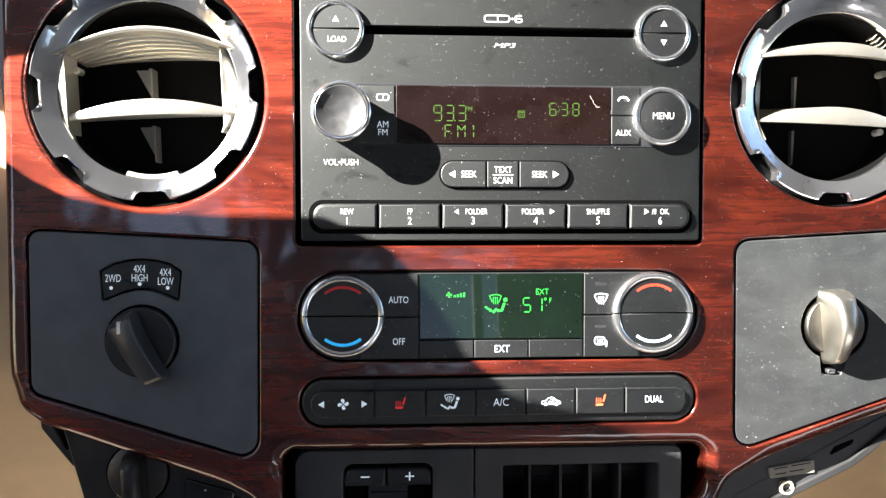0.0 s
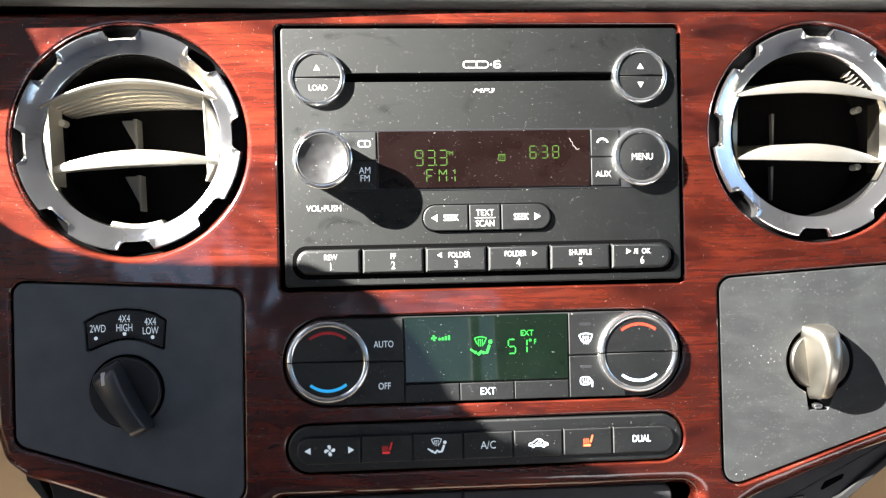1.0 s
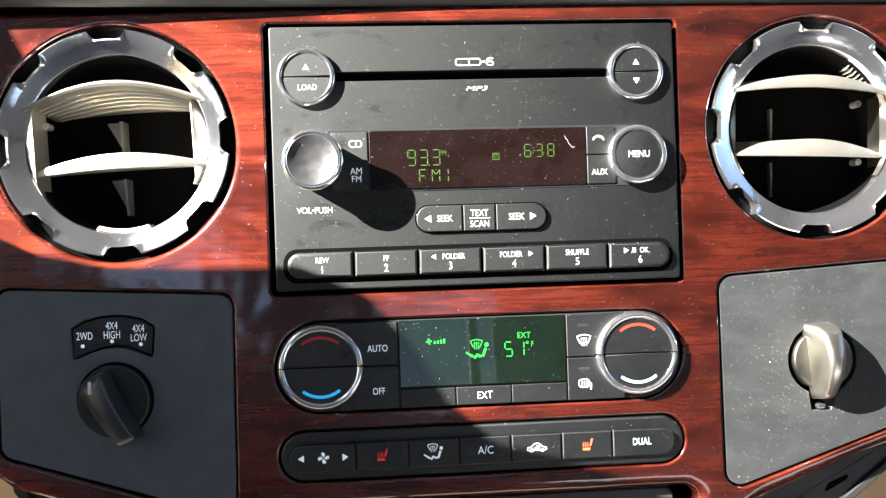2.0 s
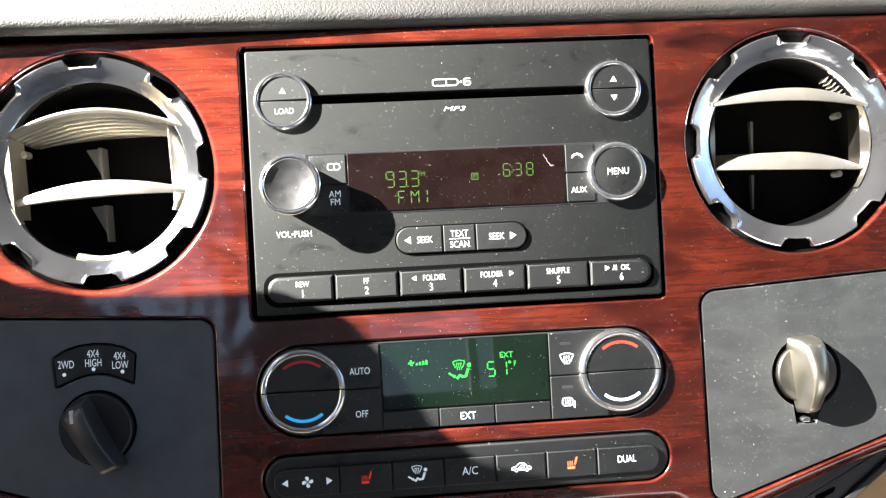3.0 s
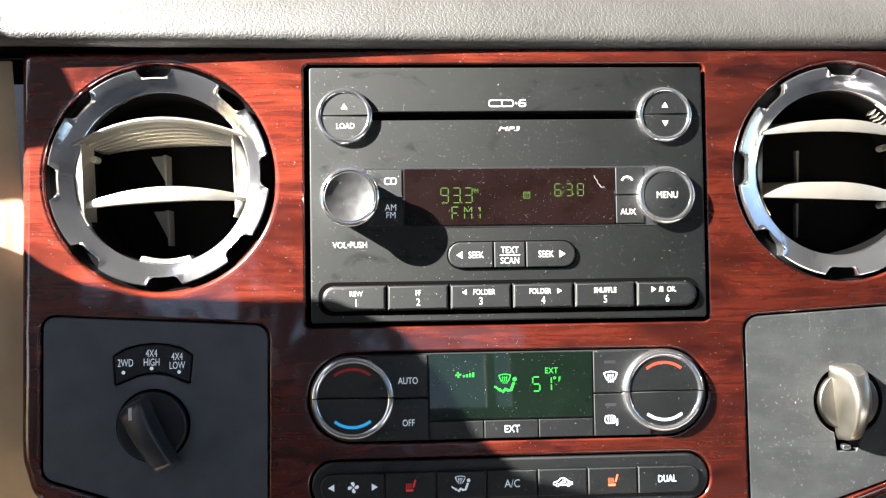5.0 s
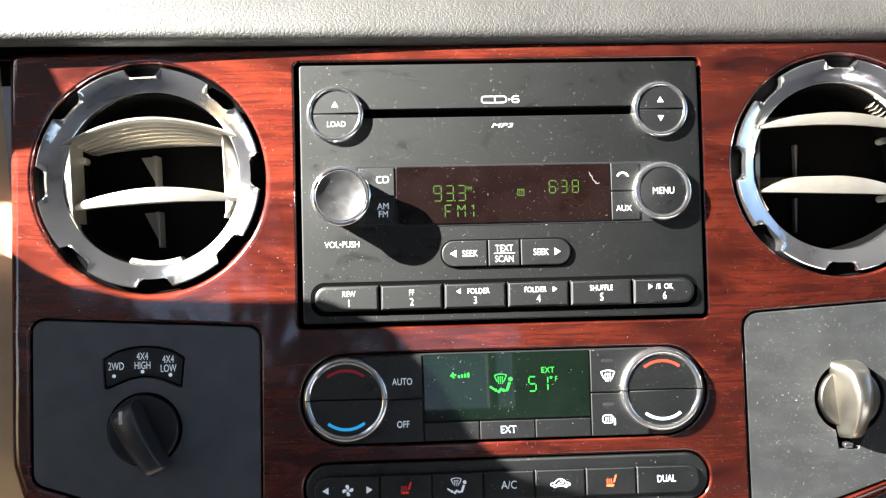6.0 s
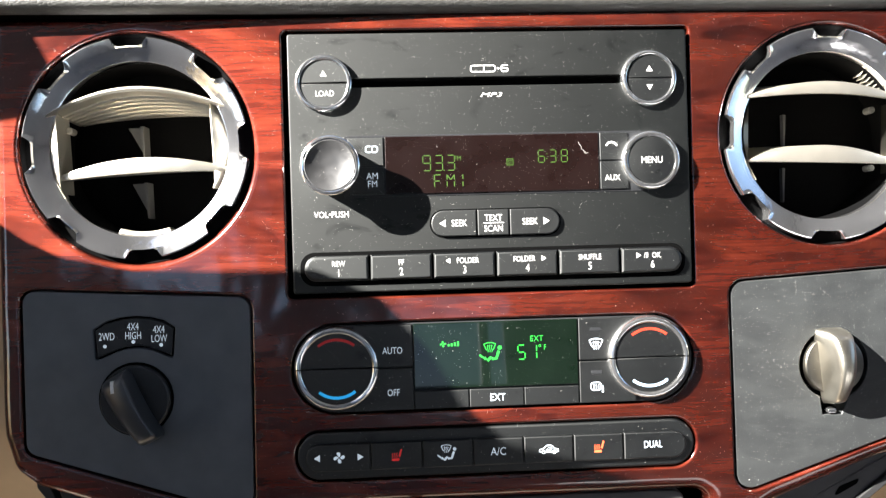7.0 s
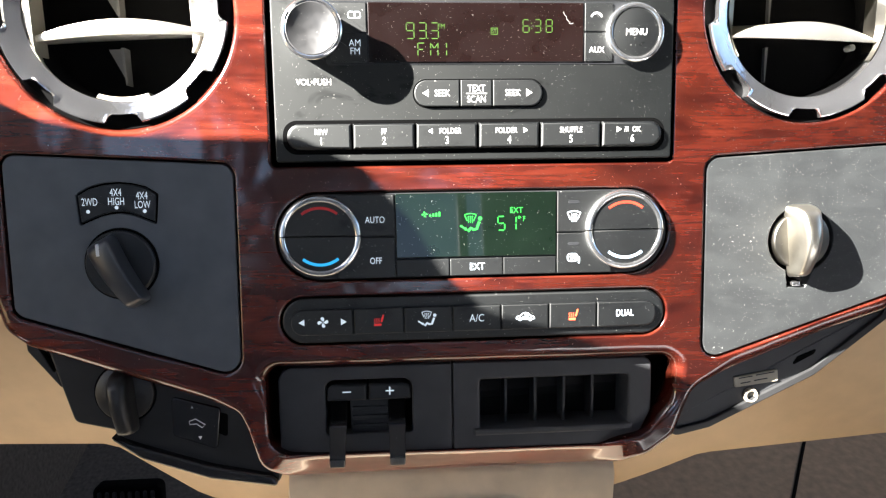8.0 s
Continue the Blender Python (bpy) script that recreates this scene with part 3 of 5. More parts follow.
# ---- dash pad above ----
def dash_pad():
    ob = thing("dash_pad", 0, 80, 0, "taupe grained leather dash pad overhanging the panel", "dash pad")
    bm = bmesh.new()
    rows = []
    us = [-440 + 20 * i for i in range(50)]
    low, under = bmesh.new(), []
    for u in us:
        over = float(np.interp(u, [-440, -220, -28, 120, 500], [14, 10, 4.8, 3.2, 2.5]))
        edge = 76.3
        under.append([low.verts.new((u * MM, v * MM, w * MM)) for v, w in ((edge + 4, -60), (edge + 0.8, -20), (edge - 0.4, over - 6.5))])
        prof = [(edge - 0.4, over - 6.5), (edge - 0.2, over - 4.4), (edge + 0.6, over - 2.6), (edge + 1.8, over - 1.2), (edge + 3.4, over - 0.4), (edge + 5.2, over), (edge + 9, over - 0.5),
                (edge + 20, over - 4), (edge + 40, over - 14), (edge + 60, over - 32), (edge + 75, over - 60), (edge + 88, over - 120), (edge + 95, over - 260)]
        rows.append([bm.verts.new((u * MM, v * MM, w * MM)) for v, w in prof])
    for a, b in zip(rows, rows[1:]):
        bridge(bm, a, b, False)
    bmesh.ops.recalc_face_normals(bm, faces=bm.faces)
    part("cover", bm, LEATHER, ob)
    # Underside and strip are coloured black to imitate shade below the pad.
    for a, b in zip(under, under[1:]):
        bridge(low, a, b, False)
    part("underside", low, VOID, ob, "pad underside, blackened in place of its shade")
    bm = bmesh.new()
    slab(bm, rect(-440, 540, 74, 84), -60, -12, 1, back=True)
    part("gap_shade_strip", bm, VOID, ob, "black strip standing in for the shaded gap beneath the pad")


dash_pad()


# ---- round air vents ----
def air_vent(lowered):
    """A round vent; its blades hang down at the back (lowered) or rise towards the back."""
    label = "round chrome air vent with notched bezel and lowered satin blades" if lowered else "round chrome air vent with notched bezel and raised satin blades"
    ob = thing("air_vent", *LV, 0, label, "air vent", "round dashboard vents")
    cx, cy = LV
    bm = bmesh.new()
    n = 192
    prof_in = [(44.2, -8.5), (44.2, -4.9), (44.4, -4.5), (44.9, -4.35)]
    rings = [loop(bm, circle(cx, cy, r, n), z) for r, z in prof_in]

    def notched(i, r_out, r_cut):
        a = (360 * i / n + 0.0) % 45
        a = a - 45 if a > 22.5 else a
        k = min(1, max(0, (abs(a) - 7.2) / 1.2))
        return r_cut + (r_out - r_cut) * k

    for r_out, r_cut, z in ((47.4, 47.4, -2.8), (50.3, 50.3, -1.35), (50.7, 50.7, -1.15), (53.0, 50.85, -0.2), (55.1, 50.9, 0.45), (55.6, 51.0, 0.2), (55.8, 51.1, -0.4), (55.8, 51.1, -9)):
        pts = []
        for i in range(n):
            r = notched(i, r_out, r_cut)
            a = radians(360 * i / n)
            pts.append((cx + r * math.cos(a), cy + r * math.sin(a)))
        rings.append(loop(bm, pts, z))
    for a, b in zip(rings, rings[1:]):
        bridge(bm, b, a)
    part("bezel", bm, CHROME, ob, "chrome bezel ring with eight notches")
    # Barrel's near-black colour carries the shade inside the vent.
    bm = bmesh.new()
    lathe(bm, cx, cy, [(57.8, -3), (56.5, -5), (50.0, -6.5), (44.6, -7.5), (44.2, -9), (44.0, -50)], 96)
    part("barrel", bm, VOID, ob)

    def blade(name, top, bottom, back, label=""):
        bm = bmesh.new()
        rows = []
        m = 28
        half = (45.0 if top[0] > 0 else 43.0) if lowered else (41.5 if top[0] > 0 else 40.0)
        for i in range(m + 1):
            s = -1 + 2 * i / m
            c = math.cos(s * math.pi / 2) ** 0.9 if abs(s) < 1 else 0.0
            x = s * half
            yt, yb = top[0] + (top[1] - top[0]) * c, bottom[0] + (bottom[1] - bottom[0]) * c
            wf = (-2.5 if top[0] > 0 else -5) + 4.5 * c
            ym = (yt + yb) / 2
            sec = [(yt - 0.3, wf - 0.6), (ym, wf), (yb + 0.2, wf - 0.6), (yb, wf - 1.6), (back - 0.8, -40), (back + 0.8, -40), (yt, wf - 2.0)]
            rows.append([bm.verts.new(((cx + x) * MM, (cy + y) * MM, w * MM)) for y, w in sec])
        for a, b in zip(rows, rows[1:]):
            bridge(bm, a, b)
        bm.faces.new(rows[0])
        bm.faces.new(rows[-1][::-1])
        bmesh.ops.recalc_face_normals(bm, faces=bm.faces)
        return part(name, bm, NICKEL, ob, label)

    if lowered:
        upper = blade("blade", (19.5, 30.6), (17.6, 27.6), 19)
        blade("blade", (-11.5, -4.6), (-14.0, -12.6), -8)
    else:
        upper = blade("blade", (20.2, 27.4), (18.4, 20.6), 32)
        blade("blade", (-13.0, -5.6), (-14.6, -15.0), -2)
    bm = bmesh.new()
    for k in range(6 if lowered else 0):
        rows = []
        for i in range(25):
            q = -0.9 + 1.8 * i / 24
            c = math.cos(q * math.pi / 2) ** 0.9
            yb, wf = 17.6 + 10.0 * c, -2.5 + 4.5 * c
            w = wf - 6.5 - 4.2 * k
            y = yb + (18.2 - yb) * ((wf - 1.6 - w) / (wf + 38.4))
            rows.append([bm.verts.new(((cx + q * 42.0) * MM, (cy + y + a) * MM, (w + b) * MM)) for a, b in ((0.3, -0.5), (-0.55, -0.25), (-0.55, 0.25), (0.3, 0.5))])
        for a, b in zip(rows, rows[1:]):
            bridge(bm, a, b)
    if lowered:
        bmesh.ops.recalc_face_normals(bm, faces=bm.faces)
        part("rib", bm, NICKEL, upper)
    else:
        bm.free()
    for s in (-1, 1):
        bm = bmesh.new()
        rows = []
        for i in range(15):
            y = -22 + 46 * i / 14 if lowered else -24 + 44 * i / 14
            r = 43.6
            xo = math.sqrt(r * r - y * y)
            if lowered and s < 0:
                sec = [(xo, -6.5), (xo - 0.2, -4.4), (min(xo - 1, 39.0), -2.0), (39.2, -8), (39.4, -17), (40.4, -17)]
            elif lowered:
                sec = [(xo, -9.5), (xo - 0.3, -8.5), (min(xo - 2, 37.0), -4.2), (min(xo - 2.6, 36.2), -4.8), (36.4, -17), (38.0, -17)]
            else:
                sec = [(xo, -4), (xo - 0.3, -5), (min(xo - 1, 39.6), -7), (40.0, -8), (40.0, -17), (41.0, -17)]
            rows.append([bm.verts.new(((cx + s * x) * MM, (cy + y) * MM, w * MM)) for x, w in sec])
        for a, b in zip(rows, rows[1:]):
            bridge(bm, a, b)
        bm.faces.new(rows[0])
        bm.faces.new(rows[-1][::-1])
        bmesh.ops.recalc_face_normals(bm, faces=bm.faces)
        # Right vent's plates take the dimmed nickel in place of shade.
        part("side_plate", bm, NICKEL if lowered else DIMMED_NICKEL, ob)
    back, lean = (0, 0) if lowered else (5, -4.5)
    for y0, y1 in ((15, -3), (-15, -34)):
        bm = bmesh.new()
        for pts, d in (([(lean - 5.4, y0), (lean - 3.6, y0), (lean - 3.9, y1), (lean - 4.7, y1)], -22), ([(lean - 13, y0), (lean - 5.4, y0), (lean - 5.4, y1 + 4), (lean - 6.6, y1 + 5)], -26)):
            slab(bm, [(cx + x, cy + y) for x, y in pts], d - 10 - back, d - back, 0.2, 2, back=True)
        part("vane", bm, VANE, ob, "thin upright vane behind the blades")
    for y in ((13,) if lowered else (15.5, -16)):
        bm = bmesh.new()
        lathe(bm, cx + (-38 if lowered else 32), cy + y, [(1.8, -18), (1.8, -13), (1.2, -12.5)], 16)
        part("pivot", bm, NICKEL if lowered else VANE, ob)
    if lowered:
        # thumb tab at the bottom of the barrel
        bm = bmesh.new()
        slab(bm, circle(cx, cy, 43.9, 18, 250, 286) + circle(cx, cy, 41.6, 18, 285, 251), -14, -8, 0.5, 2)
        part("thumb_tab", bm, NICKEL, ob)
    if not lowered:
        for k in range(6):
            a = radians(38 + 3.4 * k)
            c, q = math.cos(a), math.sin(a)
            bm = bmesh.new()
            slab(bm, [(cx + r * c - t * q, cy + r * q + t * c) for r, t in ((40.6, -0.22), (43.6, -0.22), (43.6, 0.22), (40.6, 0.22))], -16, -10, 0.15, 2)
            part("ratchet_tooth", bm, NICKEL, ob)
    return ob


left_vent = air_vent(True)
right_vent = air_vent(False)
right_vent.matrix_world = PANEL @ Matrix.Translation((RV[0] * MM, RV[1] * MM, 0)) @ pose(0, 0, 0, 0, 0, -2)
left_vent.matrix_world = left_vent.matrix_world @ pose(0, 0, 0, 0, 0, 2.5)


# ---- radio ----
def ringed_button(parent, name, cx, cy, r, z, h, label, split=False):
    """A round chrome-ringed key, its ring split across the middle or whole; returns the ring part."""
    bm = bmesh.new()
    k = 1.0 if r < 20 else 1.25
    profile = [(r + 0.2, z), (r, z + h * 0.6), (r - 0.4 * k, z + h * 0.9), (r - 0.9 * k, z + h + 0.1), (r - 1.5 * k, z + h + 0.3), (r - 2.1 * k, z + h + 0.1), (r - 2.5 * k, z + h - 0.4), (r - 2.6 * k, z + h - 1.6)]
    if split:
        for a0 in (0.8, 180.8):
            arcs = [loop(bm, circle(cx, cy, q, 36, a0, a0 + 178.4), w) for q, w in profile]
            for a, b in zip(arcs, arcs[1:]):
                bridge(bm, a, b, False)
    else:
        lathe(bm, cx, cy, profile, 72, close=False)
    return part(name, bm, SILVER, parent, label)


def half_disc(cx, cy, r, upper, gap=0.25):
    a = math.degrees(math.asin(gap / r))
    return circle(cx, cy, r, 40, a, 180 - a) if upper else circle(cx, cy, r, 40, 180 + a, 360 - a)


def triangle(cx, cy, s, way):
    base = {"up": (0, 1), "down": (0, -1), "left": (-1, 0), "right": (1, 0)}[way]
    dx, dy = base
    return [(cx + dx * s, cy + dy * s), (cx - dx * s * 0.7 - dy * s, cy - dy * s * 0.7 + dx * s), (cx - dx * s * 0.7 + dy * s, cy - dy * s * 0.7 - dx * s)]


def radio():
    ob = thing("radio", 0, 0, 0, "dusty black six-disc car radio with chrome-ringed knobs", "car radio")
    F = 1.5
    bm = bmesh.new()
    sheet(bm, rect(-101.3, 102.7, -65.2, 65.5, 1.6), [rect(-70, 68, 38.2, 42.4, 0.8)], z=F, lip=0.5, depth=8, outer_lip=0.8, outer_depth=14)
    part("faceplate", bm, BLACK, ob)
    # Near-black fills paint the shade in the surround gap and disc slot.
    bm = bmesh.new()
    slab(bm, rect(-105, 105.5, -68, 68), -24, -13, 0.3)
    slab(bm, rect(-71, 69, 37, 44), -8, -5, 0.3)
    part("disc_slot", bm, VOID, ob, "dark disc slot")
    bm = bmesh.new()
    z = F + 0.06
    strip(bm, rounded([(-2.9, 48.3), (-9.0, 48.3), (-9.0, 45.1), (-2.9, 45.1)], [0, 1.2, 1.2, 0]), 0.62, z)
    strip(bm, rounded([(-2.3, 48.3), (3.6, 48.3), (3.6, 45.1), (-2.3, 45.1)], [0.2, 1.4, 1.4, 0.2]), 0.62, z, True)
    poly(bm, circle(5.1, 46.7, 0.55, 12), z)
    strip(bm, rounded([(9.9, 48.3), (6.6, 48.3), (6.6, 45.1), (9.9, 45.1), (9.9, 46.8), (6.9, 46.8)], [0, 1.2, 1.0, 1.0, 0.7, 0]), 0.62, z)
    part("maker_print", bm, WHITE, ob, "white boxy CD 6 print")
    lettering("MP3", 0.9, 33.4, 2.2, F + 0.06, WHITE, ob, 2.0, 0.0, slant=0.25)
    lettering("VOL•PUSH", -81.2, -25.6, 3.1, F + 0.06, WHITE, ob, 0.85, 0.0012)
    # round keys at the top
    for cx, top, low in ((-83.3, "up", "LOAD"), (82.4, "up", "down")):
        ring = ringed_button(ob, "key_ring", cx, 40.2, 14.3, F, 2.4, "chrome key ring")
        for upper in (True, False):
            bm = bmesh.new()
            slab(bm, half_disc(cx, 40.2, 12.0, upper), F, F + 1.9, 0.4)
            key = part("key", bm, BUTTON, ring)
            mark = "LOAD" if (low == "LOAD" and not upper) else ""
            if mark:
                lettering(mark, cx + 0.5, 40.2 - 5.2, 2.9, F + 1.96, WHITE, ring, 0.85, 0.0012)
            else:
                bm = bmesh.new()
                poly(bm, triangle(cx, 40.2 + (4.6 if upper else -4.6), 1.7, "up" if upper else "down"), F + 1.96)
                part("symbol", bm, WHITE, ring)
    # volume knob
    VK = (-79.8, -2.6)
    bm = bmesh.new()
    lathe(bm, *VK, [(12.4, F), (12.9, F + 1), (13.2, F + 12), (14.3, F + 14.0), (14.4, F + 15.3), (13.8, F + 16.0), (13.0, F + 16.2), (12.5, F + 15.8)], 72, close=False)
    knob = part("volume_knob", bm, SILVER, ob, "protruding chrome-rimmed volume knob")
    bm = bmesh.new()
    lathe(bm, *VK, [(12.6, F + 15.6), (12.0, F + 15.9), (9, F + 14.6), (5, F + 13.6), (2, F + 13.2)], 64)
    part("knob_face", bm, FACE, knob, "dished black knob face")
    # menu knob
    MK = (81.6, -2.0)
    bm = bmesh.new()
    lathe(bm, *MK, [(15.0, F), (15.0, F + 3.0), (14.6, F + 3.9), (13.9, F + 4.4), (13.0, F + 4.5), (12.3, F + 4.2), (12.0, F + 3.6)], 72, close=False)
    knob = part("menu_knob", bm, SILVER, ob, "chrome-ringed menu button")
    bm = bmesh.new()
    lathe(bm, *MK, [(12.1, F + 3.4), (11.7, F + 3.9), (6, F + 4.3), (2, F + 4.4)], 64)
    part("knob_face", bm, BUTTON, knob)
    lettering("MENU", MK[0], MK[1], 3.4, F + 4.5, WHITE, knob, 0.85, 0.0012)
    # display and its keys
    bm = bmesh.new()
    slab(bm, rect(-74.5, 78, -17.4, 13.6, 1), F - 1, F + 0.25, 0.2)
    part("display_frame", bm, CLEAN, ob)
    bm = bmesh.new()
    slab(bm, rect(-53.6, 55.4, -16.3, 12.8, 0.5), F - 1, F + 0.9, 0.4)
    lcd = part("display", bm, LCD_RED, ob, "maroon display with green figures")
    bm = bmesh.new()
    digits(bm, "93.3", -34.6, -0.9, 7.6, F + 0.96, 6.1, 0.5)
    part("figures", bm, SEG_OLIVE, lcd)
    bm = bmesh.new()
    digits(bm, "6:38", 24.2, 1.4, 6.2, F + 0.96, 5.9)
    part("figures", bm, SEG_OLIVE, lcd)
    lettering("FM", -17.0, 1.3, 2.3, F + 0.96, SEG_OLIVE, lcd, 0.9)
    bm = bmesh.new()
    for line in ([(-29.0, -12.9), (-29.0, -10.4)], [(-29.0, -9.6), (-29.0, -6.9)], [(-28.6, -6.9), (-25.8, -6.9)], [(-28.6, -10.0), (-26.4, -10.0)],
                 [(-22.6, -12.9), (-22.6, -10.3)], [(-22.6, -9.5), (-22.6, -6.9)], [(-18.9, -12.9), (-18.9, -10.3)], [(-18.9, -9.5), (-18.9, -6.9)],
                 [(-22.2, -7.4), (-20.9, -9.4)], [(-19.3, -7.4), (-20.6, -9.4)], [(-14.6, -12.9), (-14.6, -10.5)], [(-14.6, -9.2), (-14.6, -6.9)]):
        strip(bm, line, 0.55, F + 0.96)
    part("band_name", bm, SEG_OLIVE, lcd)
    bm = bmesh.new()
    strip(bm, [(8.0, -2.7), (11.2, -2.7), (11.2, 0.4), (8.0, 0.4)], 0.5, F + 0.96, True)
    part("stereo_symbol", bm, SEG_OLIVE, lcd)
    lettering("ST", 9.6, -1.15, 2.0, F + 0.97, SEG_OLIVE, lcd, 0.8)
    bm = bmesh.new()
    strip(bm, [(44.8, 8.6), (45.4, 6.9), (46.3, 6.2), (46.6, 4.6), (47.6, 3.8), (48.0, 2.7), (49.0, 2.5), (50.0, 2.9)], 0.24, F + 0.95)
    part("scratch", bm, DUST_GREY, lcd, "pale scratch in the display")
    for x0, x1, y0, y1, body in ((-72.2, -54.3, -1.6, 12.6, "CD"), (-72.2, -54.3, -16.2, -2.2, "AM\nFM"), (56.0, 70.5, -1.2, 12.8, ""), (56.0, 70.5, -16.2, -1.8, "AUX")):
        bm = bmesh.new()
        slab(bm, rect(x0, x1, y0, y1, 0.4), F - 0.5, F + 0.9, 0.35)
        key = part("push_button", bm, BUTTON, ob)
        xm = -60.2 if x0 < 0 else 62.2
        if body == "CD":
            ym = (y0 + y1) / 2 + 1.2
            bm = bmesh.new()
            strip(bm, rounded([(xm - 0.5, ym + 1.5), (xm - 3.0, ym + 1.5), (xm - 3.0, ym - 1.5), (xm - 0.5, ym - 1.5)], [0, 0.9, 0.9, 0]), 0.5, F + 0.96)
            strip(bm, rounded([(xm + 0.2, ym + 1.5), (xm + 2.9, ym + 1.5), (xm + 2.9, ym - 1.5), (xm + 0.2, ym - 1.5)], [0.2, 1.1, 1.1, 0.2]), 0.5, F + 0.96, True)
            part("symbol", bm, LIT, key, "white boxy CD print")
        elif body:
            lettering(body, xm, (y0 + y1) / 2 - (1.2 if body == "AUX" else -0.5), 3.0 if body == "AUX" else 7.2, F + 0.96, WHITE if body == "AUX" else LIT, key, 0.9, 0.0012)
        else:
            bm = bmesh.new()
            strip(bm, [(59.2, 6.0), (60.2, 7.4), (62.0, 8.0), (63.8, 7.4), (64.8, 6.0)], 1.0, F + 0.96)
            part("symbol", bm, WHITE, key, "white handset symbol")
    # seek keys
    bm = bmesh.new()
    slab(bm, rect(-32.0, 35.0, -38.8, -24.4, 7.1, 10), F - 0.5, F + 0.15, 0.1)
    part("seek_bed", bm, VOID, ob)
    for pts, body in ((rounded([(-31.2, -38.2), (-8.3, -38.2), (-8.3, -25), (-31.2, -25)], [6.4, 0.4, 0.4, 6.4], 8), "l"),
                      (rect(-7.7, 8.2, -38.2, -25, 0.4), "c"),
                      (rounded([(8.8, -38.2), (34.2, -38.2), (34.2, -25), (8.8, -25)], [0.4, 6.4, 6.4, 0.4], 8), "r")):
        bm = bmesh.new()
        slab(bm, pts, F, F + 1.5, 0.6)
        key = part("seek_button", bm, BUTTON, ob)
        z = F + 1.56
        if body == "c":
            lettering("TEXT", 0.3, -29.2, 3.3, z, WHITE, key, 0.8, 0.0012)
            lettering("SCAN", 0.3, -34.6, 3.3, z, WHITE, key, 0.8, 0.0012)
            bm = bmesh.new()
            strip(bm, [(-5, -31.8), (5.6, -31.8)], 0.4, z)
            part("rule", bm, WHITE, key)
        else:
            s = -1 if body == "l" else 1
            lettering("SEEK", 0.9 + s * 18.0, -31.5, 3.3, z, WHITE, key, 0.8, 0.0012)
            bm = bmesh.new()
            poly(bm, triangle(0.9 + s * 26.2, -31.5, 1.9, "left" if s < 0 else "right"), z)
            part("symbol", bm, WHITE, key)
    # preset keys
    bm = bmesh.new()
    slab(bm, rect(-97.5, 99, -61.5, -44.5, 7, 8), F - 0.5, F + 0.15, 0.1)
    part("preset_bed", bm, VOID, ob)
    cuts = [-95.6, -62.8, -31.0, 0.9, 32.8, 64.8, 97.2]
    names = [("REW", "1"), ("FF", "2"), ("◂FOLDER", "3"), ("FOLDER▸", "4"), ("SHUFFLE", "5"), ("▸/II  OK", "6")]
    for k in range(6):
        x0, x1 = cuts[k] + 0.35, cuts[k + 1] - 0.35
        rs = [6.2 if k == 0 else 0.5, 6.2 if k == 5 else 0.5, 6.2 if k == 5 else 0.5, 6.2 if k == 0 else 0.5]
        bm = bmesh.new()
        slab(bm, rounded([(x0, -59.2), (x1, -59.2), (x1, -46.3), (x0, -46.3)], rs, 8), F, F + 2.9, 2.0, 6)
        key = part("preset_button", bm, BUTTON, ob)
        xm, z = (x0 + x1) / 2 + (1.0 if k == 0 else 0), F + 2.96
        word, num = names[k]
        plain = word.replace("◂", "").replace("▸", "")
        lettering(plain, xm + (1.6 if "◂" in word else -1.6 if "R▸" in word else 0), -50.4, 2.8, z, WHITE, key, 0.78, 0.0)
        lettering(num, xm, -55.0, 3.8, z, WHITE, key, 0.8, 0.0012)
        bm = bmesh.new()
        if "◂" in word:
            poly(bm, triangle(xm - 8.2, -50.4, 1.4, "left"), z)
        elif word.startswith("▸"):
            poly(bm, triangle(xm - 7.2, -50.4, 1.5, "right"), z)
        elif "▸" in word:
            poly(bm, triangle(xm + 8.2, -50.4, 1.4, "right"), z)
        if len(bm.verts):
            part("symbol", bm, WHITE, key)
        else:
            bm.free()


radio()


# ---- printed signs ----
def seat_sign(bm, cx, cy, s, z):
    """A small heated seat."""
    poly(bm, rounded([(cx + 0.35 * s, cy - 0.2 * s), (cx + 0.68 * s, cy - 0.35 * s), (cx + 1.15 * s, cy + 1.2 * s), (cx + 0.8 * s, cy + 1.25 * s)], 0.12 * s, 2), z)
    poly(bm, rounded([(cx - 1.0 * s, cy - 1.05 * s), (cx + 0.5 * s, cy - 1.05 * s), (cx + 0.6 * s, cy - 0.55 * s), (cx - 0.9 * s, cy - 0.6 * s)], 0.15 * s, 2), z)
    for k in range(3):
        x = cx + (-0.85 + 0.42 * k) * s
        strip(bm, [(x, cy - 0.45 * s), (x + 0.14 * s, cy - 0.12 * s), (x - 0.02 * s, cy + 0.18 * s), (x + 0.14 * s, cy + 0.5 * s)], 0.15 * s, z)


